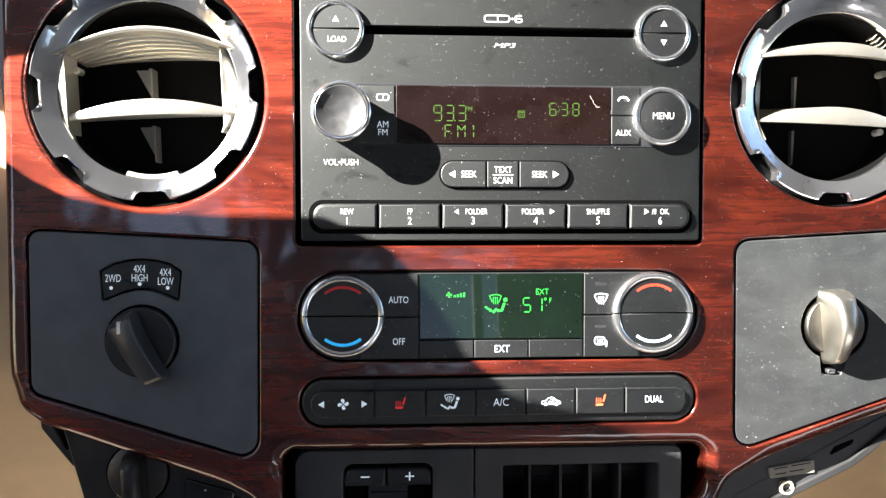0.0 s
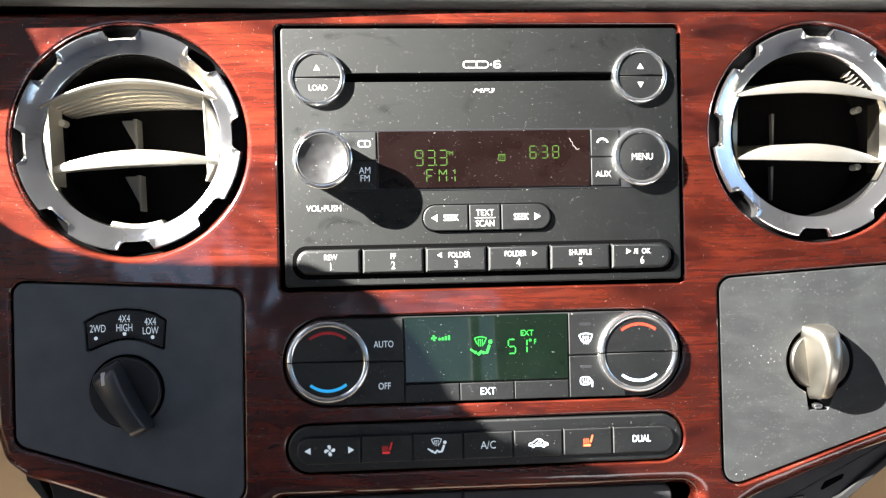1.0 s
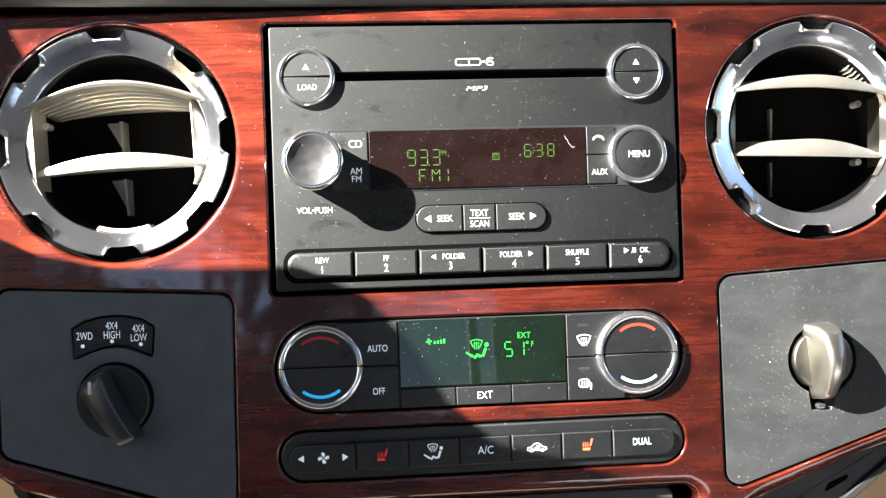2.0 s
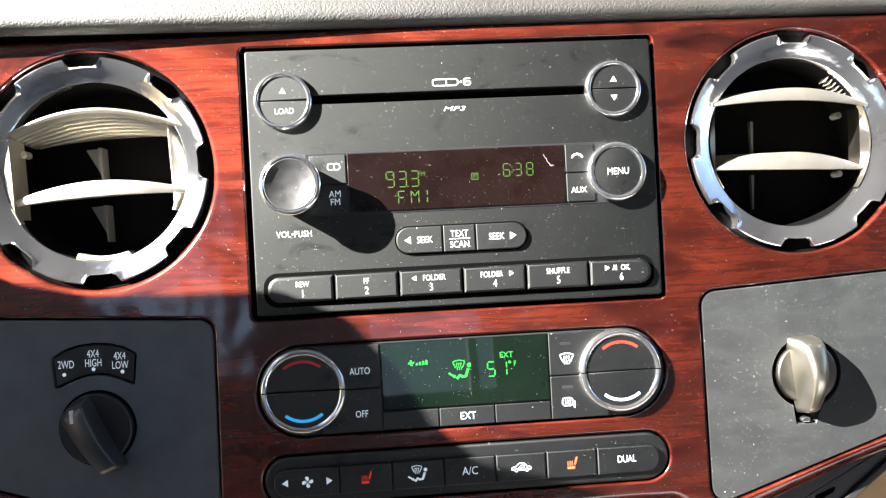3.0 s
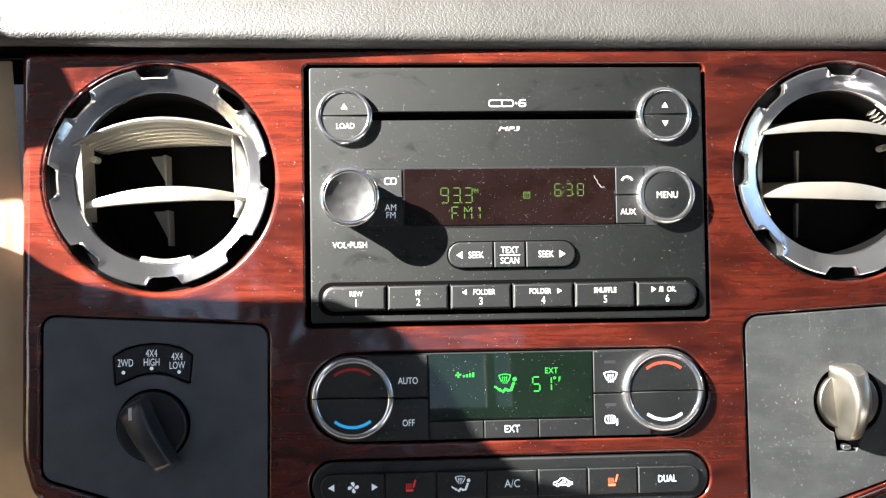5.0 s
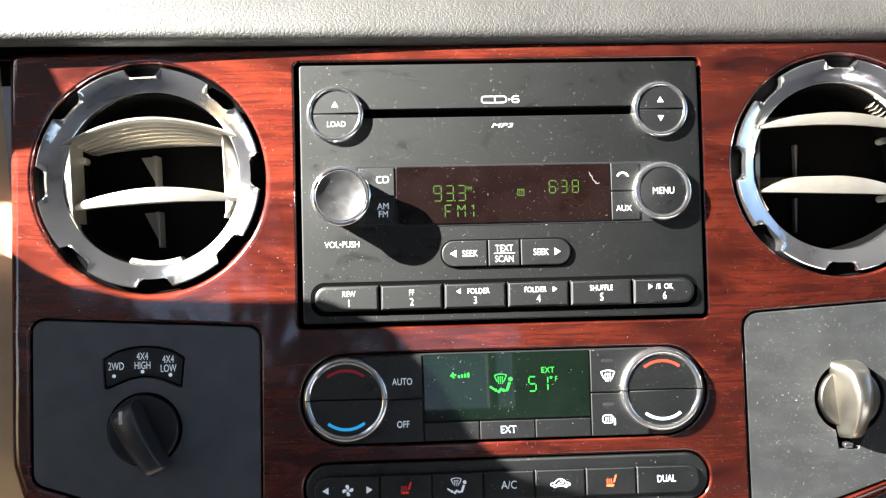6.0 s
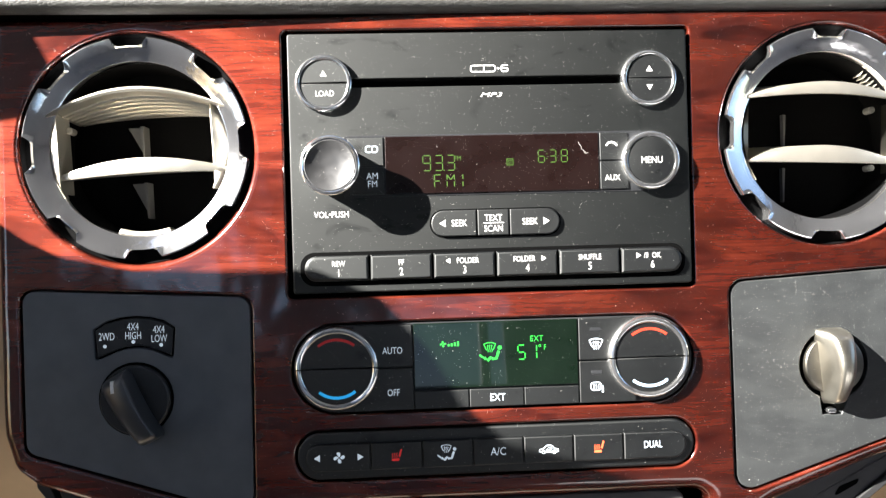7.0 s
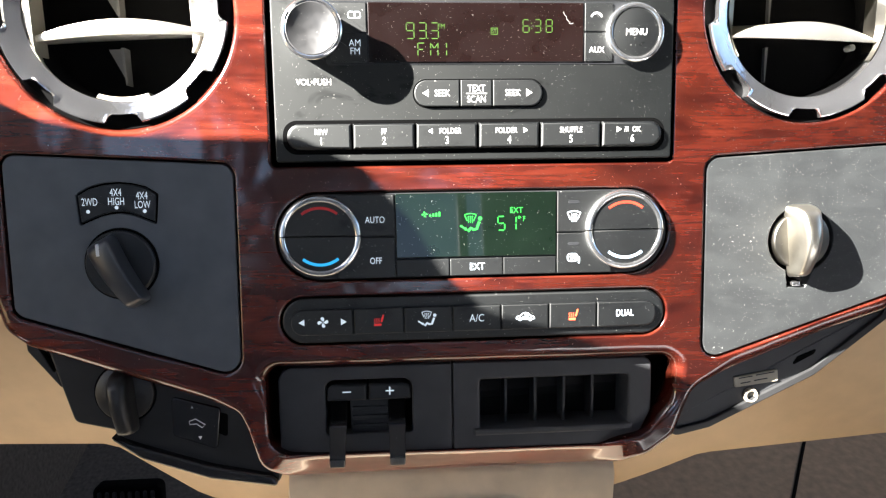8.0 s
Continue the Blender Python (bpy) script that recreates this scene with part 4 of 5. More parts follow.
def screen_sign(bm, cx, cy, s, z):
    """A fan-shaped windscreen with three warm-air lines."""
    top = [(cx - 1.25 * s + 2.5 * s * i / 8, cy + 0.72 * s + 0.28 * s * math.sin(math.pi * i / 8)) for i in range(9)]
    strip(bm, top, 0.2 * s, z)
    strip(bm, [top[0], (cx - 0.72 * s, cy - 0.5 * s), (cx - 0.55 * s, cy - 0.5 * s)], 0.2 * s, z)
    strip(bm, [top[-1], (cx + 0.72 * s, cy - 0.5 * s), (cx + 0.55 * s, cy - 0.5 * s)], 0.2 * s, z)
    for k in (-1, 0, 1):
        x = cx + k * 0.42 * s
        strip(bm, [(x, cy - 1.0 * s), (x + 0.09 * s, cy - 0.6 * s), (x - 0.07 * s, cy - 0.15 * s), (x, cy + 0.3 * s)], 0.15 * s, z)
        poly(bm, triangle(x, cy + 0.38 * s, 0.2 * s, "up"), z)


def airflow_sign(bm, cx, cy, s, z):
    """A seated figure-like seat shape in an air stream with a small windscreen above."""
    screen_sign(bm, cx - 0.25 * s, cy + 0.75 * s, s * 0.66, z)
    strip(bm, [(cx - 0.62 * s, cy - 1.1 * s), (cx - 0.15 * s, cy - 0.62 * s), (cx + 0.12 * s, cy - 0.85 * s), (cx + 0.62 * s, cy - 0.8 * s), (cx + 1.0 * s, cy + 0.25 * s)], 0.38 * s, z)
    poly(bm, circle(cx + 1.12 * s, cy + 0.68 * s, 0.3 * s, 14), z)
    strip(bm, [(cx - 1.7 * s, cy - 0.25 * s), (cx - 1.35 * s, cy - 0.5 * s), (cx - 1.0 * s, cy - 0.72 * s)], 0.26 * s, z)
    poly(bm, [(cx - 1.12 * s, cy - 0.95 * s), (cx - 0.62 * s, cy - 0.95 * s), (cx - 0.88 * s, cy - 0.48 * s)], z)


def car_sign(bm, cx, cy, s, z):
    """A car outline with a returning arrow inside."""
    body = [(-1.25, -0.5), (-1.7, -0.4), (-1.62, -0.02), (-0.95, 0.12), (-0.45, 0.6), (0.05, 0.72), (0.55, 0.58), (1.0, 0.12), (1.62, -0.05), (1.72, -0.4), (1.25, -0.5)]
    strip(bm, [(cx + x * s, cy + y * s) for x, y in body], 0.17 * s, z)
    strip(bm, [(cx - 0.62 * s, cy - 0.5 * s), (cx + 0.62 * s, cy - 0.5 * s)], 0.17 * s, z)
    for q in (-0.94, 0.94):
        strip(bm, circle(cx + q * s, cy - 0.5 * s, 0.26 * s, 12), 0.15 * s, z, True)
    strip(bm, [(cx - 0.35 * s, cy - 0.12 * s), (cx + 0.42 * s, cy - 0.12 * s), (cx + 0.5 * s, cy + 0.1 * s), (cx + 0.35 * s, cy + 0.28 * s), (cx - 0.1 * s, cy + 0.28 * s)], 0.14 * s, z)
    poly(bm, triangle(cx - 0.35 * s, cy - 0.12 * s, 0.24 * s, "left"), z)


def fan_sign(bm, cx, cy, s, z):
    for k in range(4):
        a = radians(90 * k + 20)
        c, d = math.cos(a), math.sin(a)
        pts = [(0.08, -0.05), (0.35, -0.42), (0.8, -0.5), (1.05, -0.2), (0.95, 0.15), (0.55, 0.12)]
        poly(bm, [(cx + s * (x * c - y * d), cy + s * (x * d + y * c)) for x, y in pts], z)


def mirror_sign(bm, cx, cy, s, z):
    """A heated mirror."""
    strip(bm, rect(cx - 1.15 * s, cx + 0.75 * s, cy - 0.6 * s, cy + 0.8 * s, 0.5 * s, 4), 0.18 * s, z, True)
    poly(bm, rounded([(cx + 0.85 * s, cy - 1.05 * s), (cx + 1.2 * s, cy - 1.05 * s), (cx + 1.2 * s, cy + 0.3 * s), (cx + 0.95 * s, cy + 0.1 * s)], 0.08 * s, 2), z)
    for k in (-1, 0, 1):
        x = cx - 0.2 * s + k * 0.42 * s
        strip(bm, [(x, cy - 0.32 * s), (x + 0.1 * s, cy - 0.02 * s), (x - 0.02 * s, cy + 0.22 * s), (x + 0.08 * s, cy + 0.48 * s)], 0.15 * s, z)


def sign(kind, cx, cy, s, z, material, parent, label=""):
    bm = bmesh.new()
    kind(bm, cx, cy, s, z)
    return part("symbol", bm, material, parent, label)


# ---- climate control ----
def climate_control():
    ob = thing("climate_control", 0, -103, 0, "black dual-zone climate panel with chrome-ringed knobs", "climate control")
    F = -0.5
    bm = bmesh.new()
    slab(bm, rect(-102.6, 102.0, -125.8, -81.6, 22.0, 16), -16, F, 0.5)
    part("housing", bm, CLEAN, ob)
    bm = bmesh.new()
    slab(bm, rect(-42.0, 42.2, -115.4, -82.0, 0.4), F, F + 1.2, 0.3)
    lcd = part("display", bm, LCD_GREEN, ob, "dark green display with glowing signs")
    z = F + 1.27
    bm = bmesh.new()
    digits(bm, "51", 11.3, -98.2, 7.2, z, 6.0, 0.6)
    part("figures", bm, SEG_GREEN, lcd)
    bm = bmesh.new()
    strip(bm, circle(22.6, -95.2, 0.55, 10), 0.35, z, True)
    part("degree_ring", bm, SEG_GREEN, lcd)
    lettering("F", 25.2, -96.0, 2.7, z, SEG_GREEN, lcd, 0.8)
    lettering("EXT", 21.0, -91.4, 3.0, z, SEG_GREEN, lcd, 0.9)
    sign(airflow_sign, -2.2, -98.0, 3.7, z, SEG_GREEN, lcd)
    bm = bmesh.new()
    fan_sign(bm, -27.0, -92.8, 1.45, z)
    for k in range(4):
        poly(bm, rect(-24.6 + 1.6 * k, -23.6 + 1.6 * k, -94.0, -92.9 + 0.42 * k), z)
    part("fan_bars", bm, SEG_GREEN, lcd)
    # keys under the display
    for x0, x1, body in ((-42.0, -14.4, ""), (-13.9, 13.7, "EXT"), (14.2, 42.2, "")):
        bm = bmesh.new()
        slab(bm, rect(x0, x1, -125.3, -116.2, 0.4), F, F + 1.5, 0.4)
        key = part("push_button", bm, BUTTON, ob)
        if body:
            lettering(body, (x0 + x1) / 2 + 0.3, -120.6, 3.7, F + 1.56, LIT, key, 0.85, 0.0012)
    for x0, x1, y0, y1, body in ((-72, -42.6, -103.6, -82.2, "AUTO"), (-72, -42.6, -125.4, -104.2, "OFF"),
                                 (42.8, 72, -103.4, -82.0, "screen"), (42.8, 72, -125.4, -104.0, "mirror")):
        bm = bmesh.new()
        slab(bm, rect(x0, x1, y0, y1, 0.5), F, F + 1.5, 0.4)
        key = part("push_button", bm, BUTTON, ob)
        z = F + 1.56
        if body.isupper():
            lettering(body, -52.6, (y0 + y1) / 2 - (2.2 if body == "AUTO" else 1.6), 3.4, z, LIT, key, 0.75, 0.0015)
        else:
            sign(screen_sign if body == "screen" else mirror_sign, 51.6, (y0 + y1) / 2 - 2.6, 2.8, z, LIT, key)
            bm = bmesh.new()
            slab(bm, rect(48.6, 54.6, y1 - 6.6, y1 - 4.9, 0.8), F + 1.2, F + 1.62, 0.1)
            part("lamp_slot", bm, CLEAN, key)
    # temperature knobs
    for cx, cy, hot, cold in ((-80.6, -103.0, DARK_RED, BLUE), (78.6, -102.6, HOT, SUNLIT_BLUE)):
        ring = ringed_button(ob, "temperature_knob", cx, cy, 21.0, F, 4.6, "chrome-ringed two-way temperature key", True)
        for upper in (True, False):
            bm = bmesh.new()
            slab(bm, half_disc(cx, cy, 17.9, upper), F, F + 4.0, 0.5, 3)
            part("key", bm, BUTTON, ring)
            a0, a1 = (52, 128) if upper else (232, 308)
            bm = bmesh.new()
            zz = F + 4.08
            strip(bm, circle(cx, cy, 14.6, 20, a0, a1), 1.4 if upper else 1.5, zz)
            part("hot_mark" if upper else "cold_mark", bm, hot if upper else cold, ring)


climate_control()


# ---- switch bar ----
def switch_bar():
    ob = thing("switch_bar", 0, -147.5, 0, "long black button bar under the climate panel", "button bar")
    F = -1.0
    bm = bmesh.new()
    slab(bm, rect(-102, 102, -159.6, -135.6, 11.9, 10), -16, F + 1.0, 1.2)
    part("housing", bm, BUTTON, ob)
    cuts = [-97.6, -65.0, -38.9, -13.2, 12.7, 38.4, 64.3, 97.0]
    for k in range(7):
        x0, x1 = cuts[k] + 0.3, cuts[k + 1] - 0.3
        rs = [6.4 if k == 0 else 0.4, 6.4 if k == 6 else 0.4, 6.4 if k == 6 else 0.4, 6.4 if k == 0 else 0.4]
        bm = bmesh.new()
        slab(bm, rounded([(x0, -154.9), (x1, -154.9), (x1, -141.3), (x0, -141.3)], rs, 8), F, F + 3.2, 0.8)
        key = part("push_button", bm, BUTTON, ob)
        xm, ym, z = (x0 + x1) / 2, -147.9, F + 3.26
        if k == 0:
            sign(fan_sign, xm + 0.5, ym, 2.7, z, LIT, key)
            bm = bmesh.new()
            poly(bm, triangle(xm - 10.3, ym, 1.8, "left"), z)
            poly(bm, triangle(xm + 11.0, ym, 1.8, "right"), z)
            part("arrows", bm, LIT, key)
        elif k == 1:
            sign(seat_sign, xm, ym, 2.6, z, RED, key)
        elif k == 2:
            sign(airflow_sign, xm, ym, 3.1, z, LIT, key)
        elif k == 3:
            lettering("A/C", xm, ym, 4.0, z, LIT, key, 0.85)
        elif k == 4:
            sign(car_sign, xm, ym, 2.9, z, LIT, key)
        elif k == 5:
            sign(seat_sign, xm, ym, 2.6, z, ORANGE, key)
        else:
            lettering("DUAL", xm - 1.2, ym + 0.4, 3.6, z, LIT, key, 0.72, 0.0015)


switch_bar()


# ---- dials ----
ROUND_GRIP = ((-1.0, 0), (-1.0, 0.5), (-0.96, 0.72), (-0.8, 0.9), (-0.5, 0.98), (0, 1.0), (0.5, 0.98), (0.8, 0.9), (0.96, 0.72), (1.0, 0.5), (1.0, 0))
RIDGE_GRIP = ((-1.05, 0), (-1.02, 0.3), (-0.95, 0.52), (-0.8, 0.68), (-0.5, 0.80), (-0.1, 0.90), (0.35, 0.97), (0.72, 1.0), (0.86, 0.995), (0.95, 0.94), (0.98, 0.82), (1.02, 0.4), (1.05, 0))
WALL_GRIP = ((1.0, 0), (0.99, 0.3), (0.95, 0.55), (0.84, 0.76), (0.66, 0.9), (0.4, 0.97), (0.1, 1.0), (-0.2, 1.0), (-0.42, 0.985), (-0.54, 0.94), (-0.62, 0.82), (-0.86, 0.3), (-0.94, 0))


def grip(bm, cx, cy, angle, length, width, low, high, tail=0.5, taper=0.25, profile=ROUND_GRIP, arch=0.2, bend=0.0, head=0.2):
    """A finger grip across a dial, narrower towards its tail; profile: half-widths and heights across it."""
    c, s = math.cos(radians(angle)), math.sin(radians(angle))
    rows = []
    n = 32
    for i in range(n + 1):
        t = i / n
        x = (t - tail) * length
        end = min(1.0, t / head, (1 - t) / 0.10)
        end = math.sqrt(max(0.0, 1 - (1 - end) ** 2))
        h = low + 0.3 + (high - low) * end * (1 - arch + arch * math.sin(math.pi * min(1, 0.08 + t * 0.95)))
        wd = width * (1 - taper * t) * (0.72 + 0.28 * end) / 2
        shift = bend * 4 * t * (1 - t)
        rows.append([bm.verts.new(((cx + x * c - (q * wd + shift) * s) * MM, (cy + x * s + (q * wd + shift) * c) * MM, (low + (h - low) * f) * MM)) for q, f in profile])
    for a, b in zip(rows, rows[1:]):
        bridge(bm, a, b, False)
    bm.faces.new(rows[0])
    bm.faces.new(rows[-1][::-1])
    bmesh.ops.recalc_face_normals(bm, faces=bm.faces)


def selector_panel():
    ob = thing("drive_selector", -180, -115, 0, "charcoal four-wheel-drive selector plate with round dial", "drive selector")
    F = -1.0
    K = (-181.0, -115.2)
    bm = bmesh.new()
    win_o, win_i = circle(*K, 41.5, 24, 60, 120), circle(*K, 25.5, 24, 120, 60)
    window = rounded([(-201.6, -80.0)] + [win_o[k] for k in (20, 16, 12, 8, 4)] + [(-161.0, -80.0), (-162.5, -95.6)] + [win_i[k] for k in (20, 16, 12, 8, 4)] + [(-200.6, -95.6)], 1.2, 3)
    sheet(bm, offset(ccw(PLATE_L), -1.0), [window], z=F, lip=0.6, depth=3, outer_lip=0.8, outer_depth=12)
    plate = part("plate", bm, PLATE_CLEAN_SHADED, ob)
    # Black layer under the window paints the shade in its gap.
    bm = bmesh.new()
    slab(bm, offset(ccw(window), 0.5), F - 4, F - 2.9, 0.1)
    part("window_gap", bm, VOID, plate)
    bm = bmesh.new()
    slab(bm, offset(ccw(window), -1.0), F - 3, F - 0.6, 0.3)
    win = part("label_window", bm, CLEAN, ob)
    z = F - 0.5
    for body, x, y in (("2WD", -195.0, -83.6), ("4X4\nHIGH", -182.0, -81.2), ("4X4\nLOW", -169.3, -83.0)):
        lettering(body, x, y, 3.8 if "\n" not in body else 8.2, z, LIT, win, 0.64)
    bm = bmesh.new()
    for x, y in ((-196.0, -88.5), (-182.0, -86.6), (-168.3, -88.6)):
        poly(bm, circle(x, y, 0.95, 14), z)
    part("dots", bm, LIT, win)
    # Flat black ring painted as the shaded gap round the dial.
    bm = bmesh.new()
    lathe(bm, *K, [(18.6, F - 0.2), (18.4, F + 0.1), (17.4, F + 0.1), (17.3, F + 0.05)], 64)
    part("dial_gap", bm, VOID, plate)
    bm = bmesh.new()
    lathe(bm, *K, [(17.2, F), (17.1, F + 2.2), (16.3, F + 3.0), (8, F + 3.2)], 64)
    dial = part("dial", bm, CLEAN, ob, "black round dial with pointed grip")
    bm = bmesh.new()
    grip(bm, K[0] + 0.2, K[1] - 2.6, -61, 38, 15.0, F + 2.4, F + 15, 0.47, 0.26, RIDGE_GRIP, 0.15, -1.2, 0.12)
    part("grip", bm, SATIN, dial)
    bm = bmesh.new()
    slab(bm, [(K[0] - 6.9, K[1] + 11.6), (K[0] - 6.7, K[1] + 5.6), (K[0] - 4.9, K[1] + 5.8), (K[0] - 5.1, K[1] + 11.8)], F + 9, F + 14.0, 0.3)
    part("pointer_mark", bm, GREY, dial, "white pointer mark")


selector_panel()


def key_switch_panel():
    ob = thing("key_switch", 180, -115, 0, "dusty charcoal plate with satin nickel key switch", "key switch")
    F = -1.0
    K = (178.0, -110.5)
    hole = circle(*K, 18.4, 40, -65, 245) + [(K[0] - 6.6, K[1] - 26.4), (K[0] + 3.6, K[1] - 26.4)]
    bm = bmesh.new()
    sheet(bm, offset(ccw(PLATE_R), -1.0), [hole], z=F, lip=0.6, depth=6, outer_lip=0.8, outer_depth=12)
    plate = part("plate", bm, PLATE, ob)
    # Recess floor is near-black in place of its shade.
    bm = bmesh.new()
    slab(bm, offset(ccw(hole), 1.0), F - 8, F - 6.5, 0.1)
    part("recess", bm, VOID, plate)
    # Disc is dimmed to imitate the dark cab it reflects.
    bm = bmesh.new()
    lathe(bm, *K, [(15.8, F - 6), (15.8, F + 0.6), (15.5, F + 1.1), (14.8, F + 1.4), (8, F + 1.4)], 64)
    knob = part("knob", bm, DIMMED_NICKEL, ob, "satin nickel round knob, dark reflections in its colour")
    bm = bmesh.new()
    grip(bm, K[0] - 2.2, K[1] + 0.2, -90, 40, 17.0, F - 1, F + 17, 0.48, 0.48, WALL_GRIP, 0.5, 0.0, 0.12)
    part("grip", bm, DARK_NICKEL, knob)
    bm = bmesh.new()
    slab(bm, rect(K[0] - 3.8, K[0] + 0.6, K[1] - 25.6, K[1] - 23.2, 0.8), F - 5, F + 0.6, 0.4)
    part("catch", bm, CHROME, knob)


key_switch_panel()


# ---- lower pocket: brake controller and tray ----
def brake_controller():
    ob = thing("brake_controller", -58, -200, -8, "black trailer brake controller with plus and minus keys", "brake controller")
    F = -8.0
    bm = bmesh.new()
    hole = rounded([(-82, -213), (-35, -213), (-35, -182.5), (-82, -182.5)], [2, 2, 5, 5])
    sheet(bm, rounded([(-107, -224.5), (-13.2, -224.5), (-13.2, -175), (-107, -175)], [4, 1, 1, 8]), [hole], z=F, lip=1.0, depth=10, outer_lip=1.0, outer_depth=14)
    body = part("body", bm, POCKET_BLACK, ob)
    # Well floor coloured near-black to stand for its shade.
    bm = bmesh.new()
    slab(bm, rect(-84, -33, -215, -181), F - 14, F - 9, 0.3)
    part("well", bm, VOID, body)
    for x0, x1, body_s in ((-81.5, -59.6, "-"), (-58.8, -35.6, "+")):
        bm = bmesh.new()
        slab(bm, rounded([(x0, -194.6), (x1, -194.6), (x1, -185.2), (x0, -185.2)], [1, 1, 4.5, 1] if body_s == "+" else [1, 1, 1, 4.5], 4), F - 9, F - 0.6, 1.6, 4)
        key = part("push_button", bm, CLEAN, ob)
        xm, ym = (x0 + x1) / 2, -189.4
        bm = bmesh.new()
        strip(bm, [(xm - 2.3, ym), (xm + 2.3, ym)], 0.75, F - 0.5)
        if body_s == "+":
            strip(bm, [(xm, ym - 2.3), (xm, ym + 2.3)], 0.75, F - 0.48)
        part("symbol", bm, LIT, key)
    # sliding lever with two prongs
    bm = bmesh.new()
    slab(bm, rect(-69, -47.5, -214, -195, 1), F - 9, F - 4, 0.6)
    lever = part("lever", bm, CLEAN, ob, "black sliding lever with two prongs")
    for k in range(3):
        bm = bmesh.new()
        slab(bm, rect(-68, -48.5, -201 - 5 * k, -198.6 - 5 * k, 0.6), F - 4, F - 2.6, 0.5)
        part("ridge", bm, CLEAN, lever)
    for cx in (-75.4, -43.6):
        bm = bmesh.new()
        rows = []
        for y, z, w in ((-203.0, F - 8, 4.5), (-204.5, F - 1, 4.6), (-206.4, F + 2.8, 4.6), (-207.4, F + 4.2, 4.5), (-209.0, F + 5.6, 4.4), (-213.0, F + 9.0, 4.1), (-218.6, F + 12.6, 4.1), (-222.0, F + 14.0, 4.1), (-224.4, F + 14.2, 4.1), (-225.2, F + 12.6, 4.0), (-222.0, F + 11.0, 3.9), (-214.0, F + 5.0, 3.9), (-210.0, F - 8, 4.3)):
            rows.append([bm.verts.new(((cx + s * w) * MM, y * MM, z * MM)) for s in (-1, -0.8, 0.8, 1)])
        for i in range(len(rows)):
            bridge(bm, rows[i - 1], rows[i], False)
        bm.faces.new([r[0] for r in rows])
        bm.faces.new([r[-1] for r in rows][::-1])
        bmesh.ops.recalc_face_normals(bm, faces=bm.faces)
        prong = part("prong", bm, GLOSS, lever, "glossy black hooked prong")
        bm = bmesh.new()
        slab(bm, rect(cx - 4.7, cx + 4.7, -207, -195.6, 0.8), F - 9, F - 3.4, 0.6)
        part("arm", bm, VOID, lever)
        # Pale metal cap paints in the console's reflection on the prong end.
        bm = bmesh.new()
        slab(bm, rect(cx - 3.9, cx + 3.9, -225.4, -221.6, 0.5), F + 13.6, F + 14.9, 0.4)
        part("reflection_tip", bm, DIMMED_NICKEL, prong, "pale tip imitating a reflection on the prong end")


brake_controller()


def storage_tray():
    ob = thing("storage_tray", 45, -200, -8, "small black storage slot with upright dividers", "storage tray")
    F = -8.0
    bm = bmesh.new()
    sheet(bm, rounded([(-12.6, -224.5), (72, -224.5), (92, -220), (99, -206), (99, -175), (-12.6, -175)], [1, 6, 8, 8, 6, 1]),
          [rect(2.5, 86, -213.5, -185, 1.5)], z=F, lip=1.5, depth=24, outer_lip=1.0, outer_depth=14)
    part("frame", bm, POCKET_BLACK, ob)
    bm = bmesh.new()
    slab(bm, rect(1, 87, -214, -181), F - 28, F - 22, 0.3)
    part("back_wall", bm, POD_BLACK, ob)
    for x in (18, 35, 51.5, 68):
        bm = bmesh.new()
        slab(bm, rect(x - 0.9, x + 0.9, -213.5, -185.4), F - 24, F - 9, 0.5, back=True)
        part("divider", bm, POD_BLACK, ob)
    bm = bmesh.new()
    slab(bm, rect(-1, 88, -216.2, -212.6, 1), F - 2, F + 2.2, 1.0)
    part("sill", bm, POCKET_BLACK, ob)


storage_tray()


# ---- lower switch pods ----
POD = [(-241, -152), (-188, -160), (-140, -177), (-122, -190), (-114, -214), (-108, -243), (-146, -236), (-182, -223), (-197, -208), (-217, -203), (-222, -188), (-241, -163)]


POD_FACE = [(-230, -153.6)] + POD[1:10] + [(-225.4, -172)]
POD_R = [(243, -148), (188, -158), (140, -175), (120, -190), (111, -214), (113, -225), (136, -220), (198, -191), (240, -159)]


